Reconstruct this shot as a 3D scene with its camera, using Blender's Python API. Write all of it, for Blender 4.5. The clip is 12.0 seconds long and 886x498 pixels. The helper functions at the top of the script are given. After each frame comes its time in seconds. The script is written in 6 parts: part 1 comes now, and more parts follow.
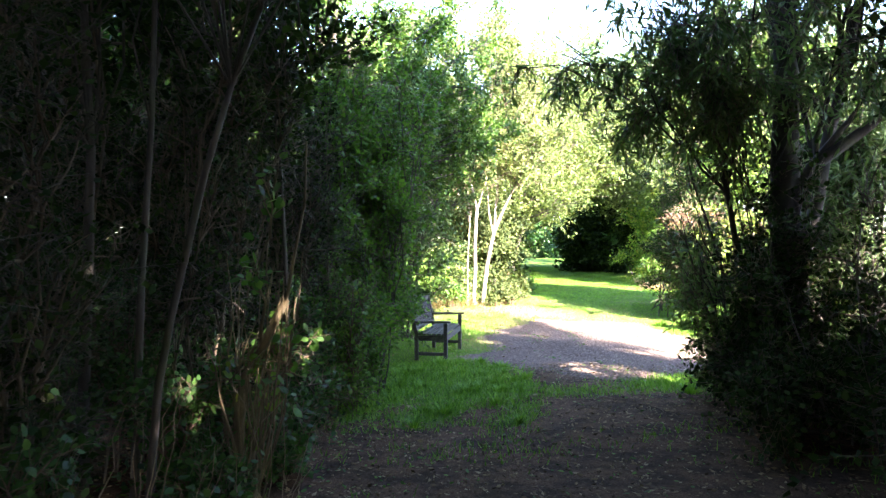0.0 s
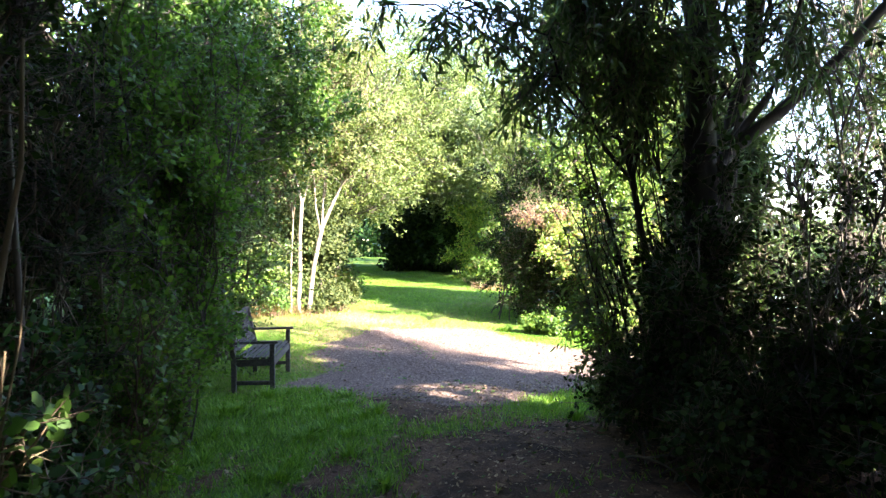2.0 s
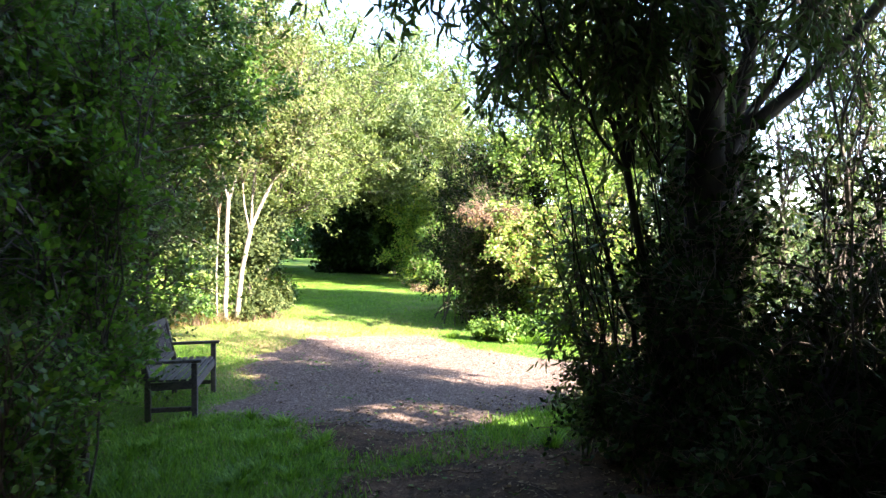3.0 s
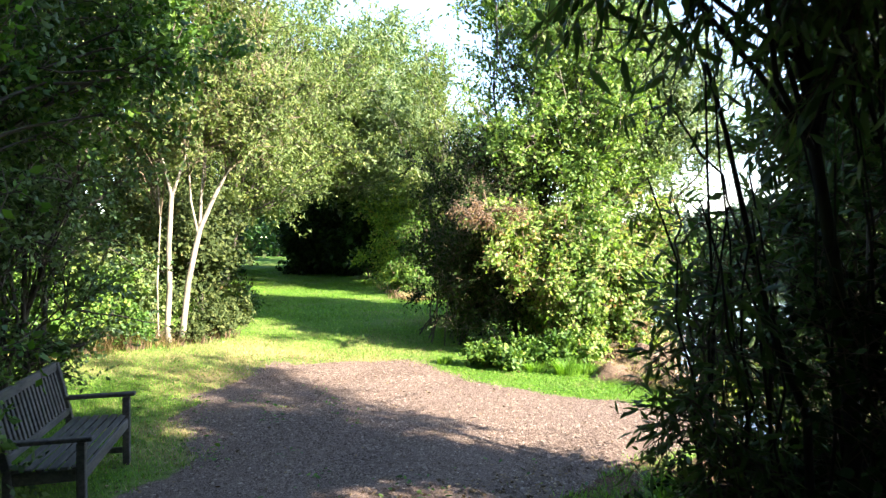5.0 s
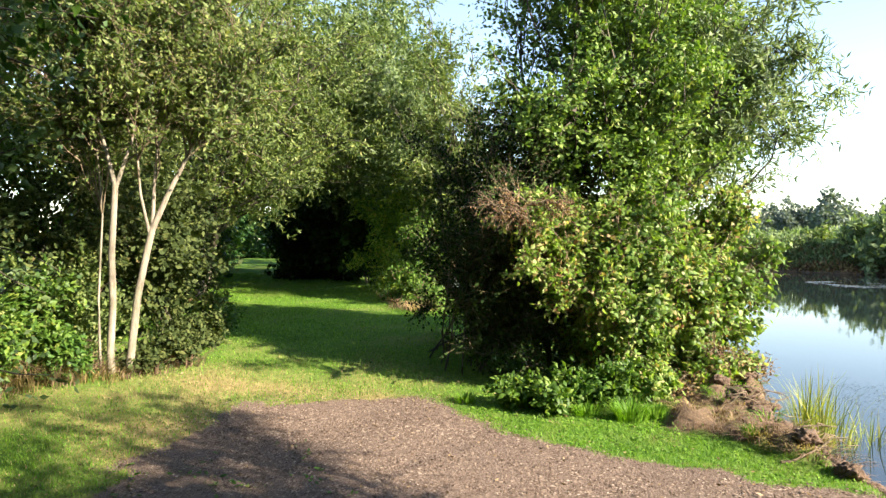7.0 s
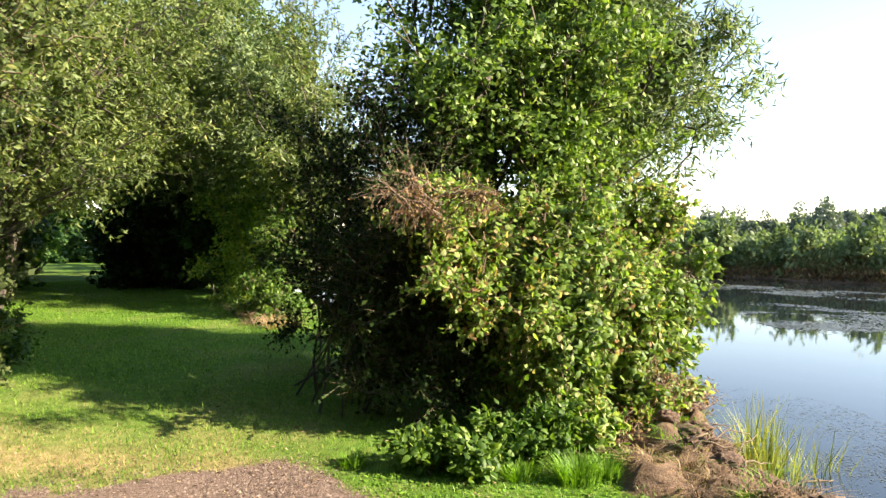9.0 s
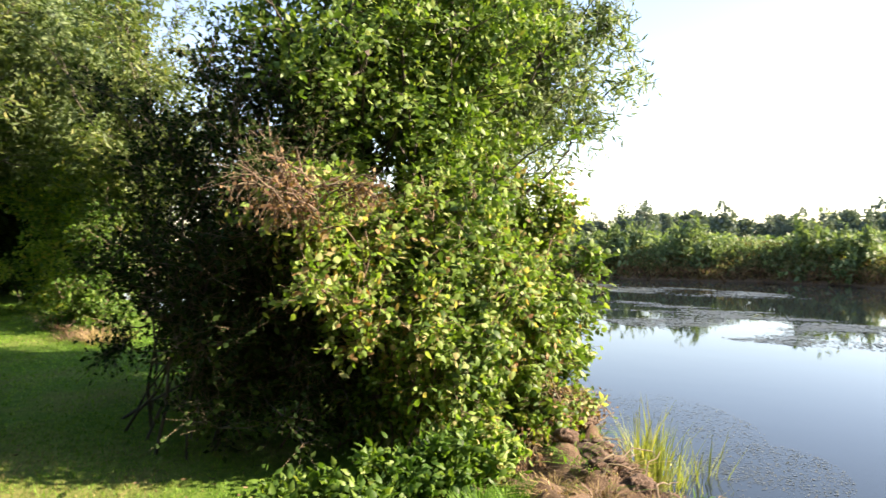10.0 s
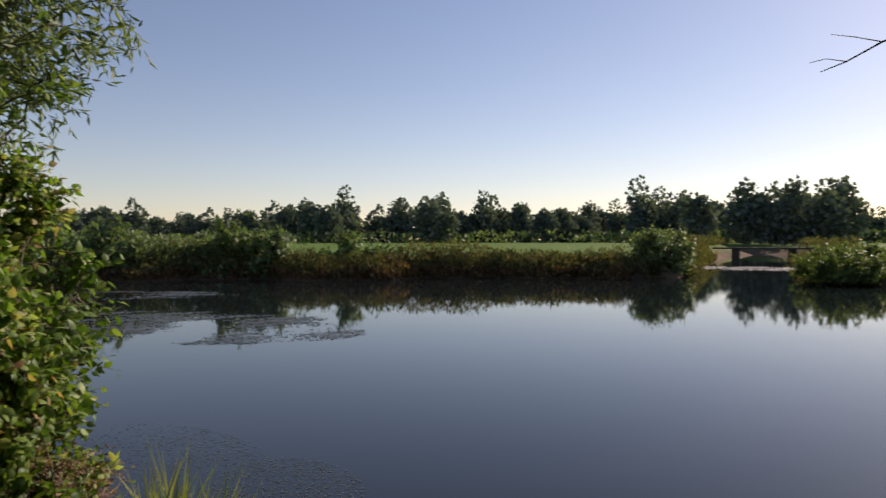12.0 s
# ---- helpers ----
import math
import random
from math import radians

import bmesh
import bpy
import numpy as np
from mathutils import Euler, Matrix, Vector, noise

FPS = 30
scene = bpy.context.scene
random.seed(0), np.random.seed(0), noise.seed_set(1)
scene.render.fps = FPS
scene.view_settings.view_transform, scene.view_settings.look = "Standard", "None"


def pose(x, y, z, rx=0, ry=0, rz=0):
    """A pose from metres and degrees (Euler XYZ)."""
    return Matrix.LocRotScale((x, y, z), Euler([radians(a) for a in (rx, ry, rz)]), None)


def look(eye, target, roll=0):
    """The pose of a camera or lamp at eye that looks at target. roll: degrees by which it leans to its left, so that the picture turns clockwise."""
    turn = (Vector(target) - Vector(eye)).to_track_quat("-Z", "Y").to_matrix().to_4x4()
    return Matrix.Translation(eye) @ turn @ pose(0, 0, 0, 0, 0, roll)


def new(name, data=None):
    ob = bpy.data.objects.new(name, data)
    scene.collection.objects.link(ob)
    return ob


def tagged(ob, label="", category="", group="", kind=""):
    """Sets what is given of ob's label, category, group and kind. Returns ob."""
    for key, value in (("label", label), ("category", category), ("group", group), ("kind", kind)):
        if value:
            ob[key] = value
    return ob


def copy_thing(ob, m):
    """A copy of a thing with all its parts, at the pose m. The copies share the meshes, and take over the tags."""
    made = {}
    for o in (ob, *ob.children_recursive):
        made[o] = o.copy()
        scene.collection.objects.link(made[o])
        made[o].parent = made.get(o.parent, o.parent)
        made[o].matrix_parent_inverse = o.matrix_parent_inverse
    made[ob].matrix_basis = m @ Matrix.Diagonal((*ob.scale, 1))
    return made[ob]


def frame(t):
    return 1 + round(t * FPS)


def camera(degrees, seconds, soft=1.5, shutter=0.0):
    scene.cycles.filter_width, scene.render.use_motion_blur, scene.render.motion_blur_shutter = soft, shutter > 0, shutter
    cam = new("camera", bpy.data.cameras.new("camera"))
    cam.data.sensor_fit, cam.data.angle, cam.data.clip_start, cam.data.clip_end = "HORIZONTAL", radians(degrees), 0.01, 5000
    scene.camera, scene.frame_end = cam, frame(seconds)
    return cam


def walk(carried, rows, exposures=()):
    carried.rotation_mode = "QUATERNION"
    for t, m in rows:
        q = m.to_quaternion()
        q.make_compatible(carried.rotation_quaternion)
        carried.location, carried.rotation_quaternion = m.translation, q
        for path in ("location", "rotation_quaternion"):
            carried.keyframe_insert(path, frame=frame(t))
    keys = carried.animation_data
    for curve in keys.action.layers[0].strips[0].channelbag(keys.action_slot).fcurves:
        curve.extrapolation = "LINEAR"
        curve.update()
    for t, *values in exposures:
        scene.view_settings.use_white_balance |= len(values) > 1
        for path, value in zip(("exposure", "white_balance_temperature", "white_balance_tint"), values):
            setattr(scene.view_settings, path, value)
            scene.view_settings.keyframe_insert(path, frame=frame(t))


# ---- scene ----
cam = camera(66.0, 12.0, soft=1.4, shutter=0.2)
PATH = [
    (0, (0.119, -1.07, 1.831), (0.139, 0.93, 1.819), 0.1),
    (0.5, (0.057, -0.609, 1.828), (0.206, 1.385, 1.808), 0.1),
    (1, (0.002, -0.118, 1.838), (0.275, 1.864, 1.819), 0.1),
    (1.5, (-0.026, 0.387, 1.838), (0.394, 2.342, 1.821), 0.1),
    (2, (-0.033, 0.877, 1.844), (0.52, 2.799, 1.828), 0.0),
    (2.5, (-0.024, 1.387, 1.854), (0.618, 3.281, 1.838), -0.0),
    (3, (0.021, 1.926, 1.858), (0.767, 3.781, 1.842), -0.1),
    (3.2, (0.06, 2.15, 1.864), (0.852, 3.987, 1.844), -0.2),
    (4.8, (0.554, 3.961, 2.02), (1.376, 5.784, 1.992), -0.1),
    (5, (0.628, 4.193, 2.022), (1.448, 6.017, 1.994), -0.0),
    (5.5, (0.826, 4.796, 2.027), (1.645, 6.621, 2.0), -0.0),
    (6, (1.022, 5.422, 2.036), (1.841, 7.246, 2.009), -0.0),
    (6.5, (1.214, 6.038, 2.043), (2.033, 7.862, 2.017), -0.0),
    (6.7, (1.29, 6.274, 2.043), (2.109, 8.098, 2.017), -0.1),
    (8.3, (1.898, 8.069, 2.057), (2.918, 9.789, 2.035), 0.1),
    (8.5, (1.96, 8.283, 2.055), (3.039, 9.967, 2.035), -0.0),
    (9, (2.144, 8.808, 2.051), (3.336, 10.413, 2.032), 0.0),
    (9.5, (2.355, 9.326, 2.058), (3.661, 10.841, 2.039), -0.0),
    (10, (2.587, 9.815, 2.074), (4.109, 11.112, 2.053), 0.1),
    (10.5, (2.839, 10.265, 2.091), (4.575, 11.258, 2.07), 0.0),
    (11, (3.077, 10.652, 2.104), (4.983, 11.258, 2.083), 0.0),
    (11.5, (3.347, 10.98, 2.112), (5.34, 11.148, 2.089), -0.1),
    (12, (3.651, 11.251, 2.117), (5.638, 11.027, 2.091), -0.1),
]
EXPOSURES = [(0, 4.42, 6200, 27), (1.5, 4.05, 6250, 27), (3, 3.58, 6300, 26), (5, 2.97, 6350, 17), (6.5, 2.27, 6750, 14), (8.5, 2.0, 7050, 17), (9.5, 2.25, 7250, 20),
             (10.5, 1.75, 7400, 24), (11.2, 0.92, 7100, 26), (12, 0.05, 6900, 27)]
walk(cam, [(t, look(eye, target, roll)) for t, eye, target, roll in PATH], EXPOSURES)

# ---- world and sun ----
SUN_AZ, SUN_EL = -53.0, 29.0          # degrees from +x towards +y, and above the horizon
world = bpy.data.worlds.new("sky")
scene.world = world
world.use_nodes = True
wn = world.node_tree
sky = wn.nodes.new("ShaderNodeTexSky")
sky.sky_type, sky.sun_disc = "NISHITA", False
sky.sun_elevation, sky.sun_rotation = radians(SUN_EL), radians(90.0 - SUN_AZ)
sky.air_density, sky.dust_density, sky.ozone_density = 1.0, 0.25, 1.2
wn.nodes["Background"].inputs["Strength"].default_value = 0.1
wn.links.new(sky.outputs[0], wn.nodes["Background"].inputs["Color"])
sun = new("sun", bpy.data.lights.new("sun", "SUN"))
sun.data.energy, sun.data.angle, sun.data.color = 5.0, radians(0.6), (1.0, 0.91, 0.76)
_d = Vector((math.cos(radians(SUN_AZ)) * math.cos(radians(SUN_EL)), math.sin(radians(SUN_AZ)) * math.cos(radians(SUN_EL)), math.sin(radians(SUN_EL))))
sun.matrix_world = look(_d * 60, (0, 0, 0))


# ---- materials ----
def nodes_of(name):
    m = bpy.data.materials.new(name)
    m.use_nodes = True
    return m, m.node_tree, m.node_tree.nodes["Principled BSDF"]


def ramp(nt, fac, stops):
    r = nt.nodes.new("ShaderNodeValToRGB")
    while len(r.color_ramp.elements) < len(stops):
        r.color_ramp.elements.new(0.5)
    for e, (p, c) in zip(r.color_ramp.elements, stops):
        e.position, e.color = p, (*c, 1)
    nt.links.new(fac, r.inputs[0])
    return r.outputs[0]


def noise_tex(nt, scale, detail=4, rough=0.6, stretch=None):
    t = nt.nodes.new("ShaderNodeTexNoise")
    t.inputs["Scale"].default_value, t.inputs["Detail"].default_value, t.inputs["Roughness"].default_value = scale, detail, rough
    g = nt.nodes.new("ShaderNodeNewGeometry")
    if stretch:
        mp = nt.nodes.new("ShaderNodeMapping")
        mp.inputs["Scale"].default_value = stretch
        nt.links.new(g.outputs["Position"], mp.inputs[0])
        nt.links.new(mp.outputs[0], t.inputs[0])
    else:
        nt.links.new(g.outputs["Position"], t.inputs[0])
    return t.outputs[0]


def mixc(nt, fac, a, b, mode="MIX"):
    m = nt.nodes.new("ShaderNodeMix")
    m.data_type, m.blend_type = "RGBA", mode
    for sock, v in ((m.inputs[0], fac), (m.inputs[6], a), (m.inputs[7], b)):
        if hasattr(v, "links"):
            nt.links.new(v, sock)
        else:
            sock.default_value = v if isinstance(v, float) else (*v, 1)
    return m.outputs[2]


def bump(nt, bsdf, height, strength, dist):
    b = nt.nodes.new("ShaderNodeBump")
    b.inputs["Strength"].default_value, b.inputs["Distance"].default_value = strength, dist
    nt.links.new(height, b.inputs["Height"])
    nt.links.new(b.outputs[0], bsdf.inputs["Normal"])


def leaf_mat(name, stops, trans=0.35, rough=0.5, spec=0.3):
    """Leaf: colour varies from leaf to leaf and over the crown; light shines through."""
    m, nt, p = nodes_of(name)
    g = nt.nodes.new("ShaderNodeNewGeometry")
    big = noise_tex(nt, 0.7, 2)
    add = nt.nodes.new("ShaderNodeMath")
    add.operation = "MULTIPLY_ADD"
    nt.links.new(big, add.inputs[0])
    add.inputs[1].default_value = 0.5
    sc = nt.nodes.new("ShaderNodeMath")
    sc.operation = "MULTIPLY_ADD"
    nt.links.new(g.outputs["Random Per Island"], sc.inputs[0])
    sc.inputs[1].default_value, sc.inputs[2].default_value = 0.85, -0.18
    nt.links.new(sc.outputs[0], add.inputs[2])
    col = ramp(nt, add.outputs[0], stops)
    nt.links.new(col, p.inputs["Base Color"])
    p.inputs["Roughness"].default_value = rough
    p.inputs["Specular IOR Level"].default_value = spec
    tr = nt.nodes.new("ShaderNodeBsdfTranslucent")
    tc = mixc(nt, 1.0, col, (1.25, 1.35, 0.55), "MULTIPLY")
    nt.links.new(tc, tr.inputs[0])
    mx = nt.nodes.new("ShaderNodeMixShader")
    mx.inputs[0].default_value = trans
    nt.links.new(p.outputs[0], mx.inputs[1])
    nt.links.new(tr.outputs[0], mx.inputs[2])
    nt.links.new(mx.outputs[0], nt.nodes["Material Output"].inputs[0])
    return m


def bark_mat(name, dark, light, scale=9.0):
    m, nt, p = nodes_of(name)
    n1, n2 = noise_tex(nt, scale, 6, 0.7, (1, 1, 0.25)), noise_tex(nt, 3.0, 3)
    c = ramp(nt, n1, [(0.3, dark), (0.72, light)])
    c = mixc(nt, ramp(nt, n2, [(0.5, (0, 0, 0)), (0.75, (0.5, 0.5, 0.5))]), c, (0.09, 0.11, 0.04))
    nt.links.new(c, p.inputs["Base Color"])
    p.inputs["Roughness"].default_value = 0.9
    bump(nt, p, n1, 0.6, 0.02)
    return m


M_BARK = bark_mat("bark_dark", (0.025, 0.02, 0.015), (0.11, 0.09, 0.065))
# willow bark darkened to give trunk and limbs their shade by colour
M_SHADED_BARK = bark_mat("willow_bark_shaded", (0.01, 0.008, 0.006), (0.045, 0.036, 0.027), 8.0)
M_PALE = bark_mat("bark_pale", (0.085, 0.07, 0.048), (0.33, 0.29, 0.22), 11.0)
M_TWIG = bark_mat("bark_twig", (0.07, 0.05, 0.03), (0.2, 0.15, 0.09), 20.0)
M_DRY = bark_mat("dry_stem", (0.06, 0.04, 0.026), (0.2, 0.135, 0.085), 25.0)
M_HAZEL = bark_mat("coppice_bark", (0.07, 0.055, 0.026), (0.24, 0.18, 0.09), 12.0)
M_CANE = bark_mat("dead_cane", (0.13, 0.095, 0.055), (0.34, 0.26, 0.16), 22.0)
G_DEEP = [(0.0, (0.012, 0.035, 0.008)), (0.5, (0.03, 0.085, 0.016)), (1.0, (0.075, 0.15, 0.03))]
G_MID = [(0.0, (0.02, 0.05, 0.01)), (0.5, (0.06, 0.14, 0.022)), (0.9, (0.13, 0.22, 0.035)), (1.0, (0.24, 0.26, 0.05))]
G_BRIGHT = [(0.0, (0.03, 0.075, 0.012)), (0.45, (0.13, 0.23, 0.03)), (0.8, (0.27, 0.36, 0.05)), (0.93, (0.4, 0.33, 0.08)), (1.0, (0.3, 0.14, 0.05))]
G_OLIVE = [(0.0, (0.04, 0.068, 0.017)), (0.5, (0.105, 0.155, 0.04)), (0.85, (0.185, 0.23, 0.068)), (1.0, (0.28, 0.27, 0.09))]
G_WILLOW = [(0.0, (0.03, 0.06, 0.02)), (0.5, (0.08, 0.14, 0.045)), (1.0, (0.18, 0.25, 0.1))]
G_GREY = [(0.0, (0.055, 0.09, 0.04)), (0.5, (0.13, 0.19, 0.075)), (1.0, (0.24, 0.3, 0.13))]
# grey-green of the far trees with the distance haze mixed in as blue
G_HAZED = [(0.0, (0.07, 0.1, 0.095)), (0.5, (0.11, 0.145, 0.13)), (1.0, (0.17, 0.2, 0.165))]
G_LUSH = [(0.0, (0.026, 0.065, 0.012)), (0.5, (0.075, 0.155, 0.024)), (0.9, (0.16, 0.25, 0.042)), (1.0, (0.28, 0.29, 0.065))]
G_BRAMBLE = [(0.0, (0.035, 0.08, 0.016)), (0.3, (0.13, 0.23, 0.036)), (0.55, (0.22, 0.32, 0.075)), (0.76, (0.34, 0.4, 0.15)), (0.84, (0.4, 0.32, 0.15)), (0.95, (0.27, 0.13, 0.06)), (1.0, (0.14, 0.07, 0.04))]
G_DEAD = [(0.0, (0.07, 0.035, 0.018)), (0.5, (0.18, 0.1, 0.05)), (1.0, (0.33, 0.24, 0.11))]
G_GRASS = [(0.0, (0.04, 0.11, 0.012)), (0.5, (0.12, 0.26, 0.02)), (0.9, (0.2, 0.34, 0.042)), (1.0, (0.32, 0.36, 0.09))]
L_DEEP = leaf_mat("leaf_deep_green", G_DEEP, 0.3)
# leaf green darkened so that its colour carries the deep shade under the trees
L_SHADED = leaf_mat("leaf_shaded_green", [(0.0, (0.01, 0.02, 0.007)), (0.5, (0.022, 0.045, 0.012)), (1.0, (0.055, 0.09, 0.022))], 0.2, 0.8, 0.08)
L_LUSH = leaf_mat("leaf_lush_green", G_LUSH, 0.42)
L_BANK = leaf_mat("bank_weeds", [(0.0, (0.045, 0.055, 0.02)), (0.5, (0.125, 0.125, 0.05)), (1.0, (0.24, 0.2, 0.1))], 0.3, 0.8, 0.1)
L_HEDGE = leaf_mat("leaf_hedge_olive", [(0.0, (0.025, 0.04, 0.013)), (0.5, (0.055, 0.08, 0.024)), (0.9, (0.11, 0.13, 0.04)), (1.0, (0.18, 0.13, 0.06))], 0.3, 0.7, 0.15)
L_BRAMBLE = leaf_mat("leaf_bramble_mixed", G_BRAMBLE, 0.45, 0.55, 0.25)
L_MID = leaf_mat("leaf_green", G_MID, 0.38)
L_BRIGHT = leaf_mat("leaf_bright_green", G_BRIGHT, 0.42)
L_OLIVE = leaf_mat("leaf_olive", G_OLIVE, 0.4)
L_WILLOW = leaf_mat("leaf_willow", G_WILLOW, 0.35)
L_GREY = leaf_mat("leaf_grey_green", G_GREY, 0.35)
L_HAZED = leaf_mat("leaf_hazed", G_HAZED, 0.25, 0.8, 0.1)
L_DEAD = leaf_mat("leaf_dead", G_DEAD, 0.25, 0.8)
L_PRIVET = leaf_mat("leaf_fresh_green", [(0.0, (0.03, 0.075, 0.012)), (0.5, (0.075, 0.165, 0.022)), (0.9, (0.14, 0.25, 0.04)), (1.0, (0.22, 0.3, 0.06))], 0.48)
L_ELDER = leaf_mat("leaf_sunny_green", [(0.0, (0.035, 0.08, 0.014)), (0.5, (0.105, 0.19, 0.034)), (0.85, (0.2, 0.29, 0.06)), (1.0, (0.31, 0.34, 0.09))], 0.36, 0.5, 0.35)
L_GRASS = leaf_mat("grass_blade", G_GRASS, 0.4, 0.55)


# ---- mesh builders ----
def mesh_of(name, V, F):
    """Mesh from an array of corners and an array of triangles."""
    V, F = np.asarray(V, np.float32).reshape(-1, 3), np.asarray(F, np.int32).reshape(-1, 3)
    me = bpy.data.meshes.new(name)
    me.vertices.add(len(V))
    me.vertices.foreach_set("co", V.ravel())
    me.loops.add(F.size)
    me.loops.foreach_set("vertex_index", F.ravel())
    me.polygons.add(len(F))
    me.polygons.foreach_set("loop_start", np.arange(0, F.size, 3, dtype=np.int32))
    me.update(calc_edges=True)
    return me


def put(name, me, mat, parent=None, label="", smooth=False):
    ob = new(name, me)
    me.materials.append(mat)
    if smooth:
        me.polygons.foreach_set("use_smooth", np.ones(len(me.polygons), bool))
    ob.parent = parent
    if label:
        tagged(ob, label)
    return ob


def part(name, bm, mat, parent, label=""):
    me = bpy.data.meshes.new(name)
    bm.to_mesh(me)
    bm.free()
    return put(name, me, mat, parent, label)


def unit(a):
    return a / np.maximum(np.linalg.norm(a, axis=-1, keepdims=True), 1e-9)


# leaf outlines: (along, across, out of plane); triangles
LEAVES = {
    "small": (np.array([(0, 0, 0), (0.45, 0.5, -0.12), (1, 0, -0.06), (0.45, -0.5, -0.12)]), np.array([(0, 2, 1), (0, 3, 2)])),
    "round": (np.array([(0, 0, 0), (0.22, 0.42, -0.06), (0.62, 0.42, -0.1), (1, 0, -0.12), (0.62, -0.42, -0.1), (0.22, -0.42, -0.06)]),
              np.array([(0, 2, 1), (0, 3, 2), (0, 4, 3), (0, 5, 4)])),
    "ovate": (np.array([(0, 0, 0), (0.22, 0.4, -0.03), (0.5, 0.42, -0.07), (0.78, 0.2, -0.12), (1, 0, -0.2), (0.78, -0.2, -0.12), (0.5, -0.42, -0.07), (0.22, -0.4, -0.03), (0.5, 0, 0.03)]),
              np.array([(0, 8, 1), (1, 8, 2), (2, 8, 3), (3, 8, 4), (0, 7, 8), (7, 6, 8), (6, 5, 8), (5, 4, 8)])),
    "lance": (np.array([(0, 0, 0), (0.3, 0.5, -0.02), (0.7, 0.36, -0.09), (1, 0, -0.22), (0.7, -0.36, -0.09), (0.3, -0.5, -0.02), (0.5, 0, 0.02)]),
              np.array([(0, 6, 1), (1, 6, 2), (2, 6, 3), (0, 5, 6), (5, 4, 6), (4, 3, 6)])),
}


def leaf_cloud(P, A, N, length, ratio, kind):
    """Corners and triangles of many leaves: root P, direction A, facing N."""
    T, F = LEAVES[kind]
    A = unit(A)
    S = unit(np.cross(N, A))
    N = np.cross(A, S)
    L = length[:, None, None]
    V = P[:, None] + L * (T[None, :, :1] * A[:, None] + ratio * T[None, :, 1:2] * S[:, None] + T[None, :, 2:] * N[:, None])
    I = (np.arange(len(P)) * len(T))[:, None, None] + F[None]
    return V.reshape(-1, 3), I.reshape(-1, 3)


def tubes(lines, sides=6):
    """Tapered tubes along polylines [(points, r0, r1), ...]."""
    VV, FF, off = [], [], 0
    for pts, r0, r1 in lines:
        pts = np.asarray(pts, float)
        n = len(pts)
        d = unit(np.gradient(pts, axis=0))
        ref = np.where(np.abs(d[:, 2:]) > 0.9, np.array([[1.0, 0, 0]]), np.array([[0, 0, 1.0]]))
        a = unit(np.cross(d, ref))
        b = np.cross(d, a)
        ang = np.arange(sides) * 2 * np.pi / sides
        r = np.linspace(r0, r1, n)[:, None, None]
        V = pts[:, None] + r * (np.cos(ang)[None, :, None] * a[:, None] + np.sin(ang)[None, :, None] * b[:, None])
        i, j = np.meshgrid(np.arange(n - 1), np.arange(sides), indexing="ij")
        p, q = off + i * sides + j, off + i * sides + (j + 1) % sides
        FF += [np.stack([p, q, q + sides], -1).reshape(-1, 3), np.stack([p, q + sides, p + sides], -1).reshape(-1, 3)]
        VV.append(V.reshape(-1, 3))
        off += n * sides
    return np.concatenate(VV), np.concatenate(FF)


def sticks(P, Q, r):
    """Three-sided twigs from P to Q."""
    d = unit(Q - P)
    a = unit(np.cross(d, np.where(np.abs(d[:, 2:]) > 0.9, np.array([[1.0, 0, 0]]), np.array([[0, 0, 1.0]]))))
    b = np.cross(d, a)
    ang = np.arange(3) * 2 * np.pi / 3
    ring = np.cos(ang)[None, :, None] * a[:, None] + np.sin(ang)[None, :, None] * b[:, None]
    r = np.broadcast_to(np.asarray(r, float), (len(P),))[:, None, None]
    V = np.concatenate([P[:, None] + ring * r, Q[:, None] + ring * r * 0.35], 1)
    F = np.array([(0, 1, 4), (0, 4, 3), (1, 2, 5), (1, 5, 4), (2, 0, 3), (2, 3, 5)])
    return V.reshape(-1, 3), ((np.arange(len(P)) * 6)[:, None, None] + F[None]).reshape(-1, 3)


def wobble(P, k, seed):
    """A cheap smooth random field between about -1 and 1."""
    r = np.random.RandomState(seed)
    out = 0
    for n in range(5):
        out = out + np.sin(P @ (r.normal(size=P.shape[-1]) * k * (1 + 0.5 * n)) + r.uniform(0, 6.28)) / (1 + 0.4 * n)
    return out / 2.2


def in_env(r, env, n, power=2.2):
    """Random points in a union of ellipsoids (x, y, z, rx, ry, rz), denser towards the shell."""
    vol = np.array([e[3] * e[4] * e[5] for e in env]) ** 0.75
    k = r.choice(len(env), n, p=vol / vol.sum())
    E = np.array(env)[k]
    d = unit(r.normal(size=(n, 3)))
    return E[:, :3] + d * E[:, 3:] * (r.uniform(0.05, 1, (n, 1)) ** (1 / power)), d


def bend(a, b, r, n=7, lift=0.15, jit=0.05):
    """A branch from a to b that rises first and bends outwards."""
    a, b = np.asarray(a, float), np.asarray(b, float)
    L = np.linalg.norm(b - a)
    m = (a + b) / 2 + np.array([0, 0, L * lift]) + r.normal(size=3) * L * 0.08
    t = np.linspace(0, 1, n)[:, None]
    p = (1 - t) ** 2 * a + 2 * t * (1 - t) * m + t ** 2 * b
    p[1:-1] += r.normal(size=(n - 2, 3)) * L * jit * 0.4
    return p


# headroom kept clear along the path: line of the walkway and its half width
WALK = np.array([(0.1, -2.0), (0.0, 1.0), (0.3, 3.0), (1.2, 6.0), (1.9, 8.0), (3.0, 10.4), (3.9, 11.4)])


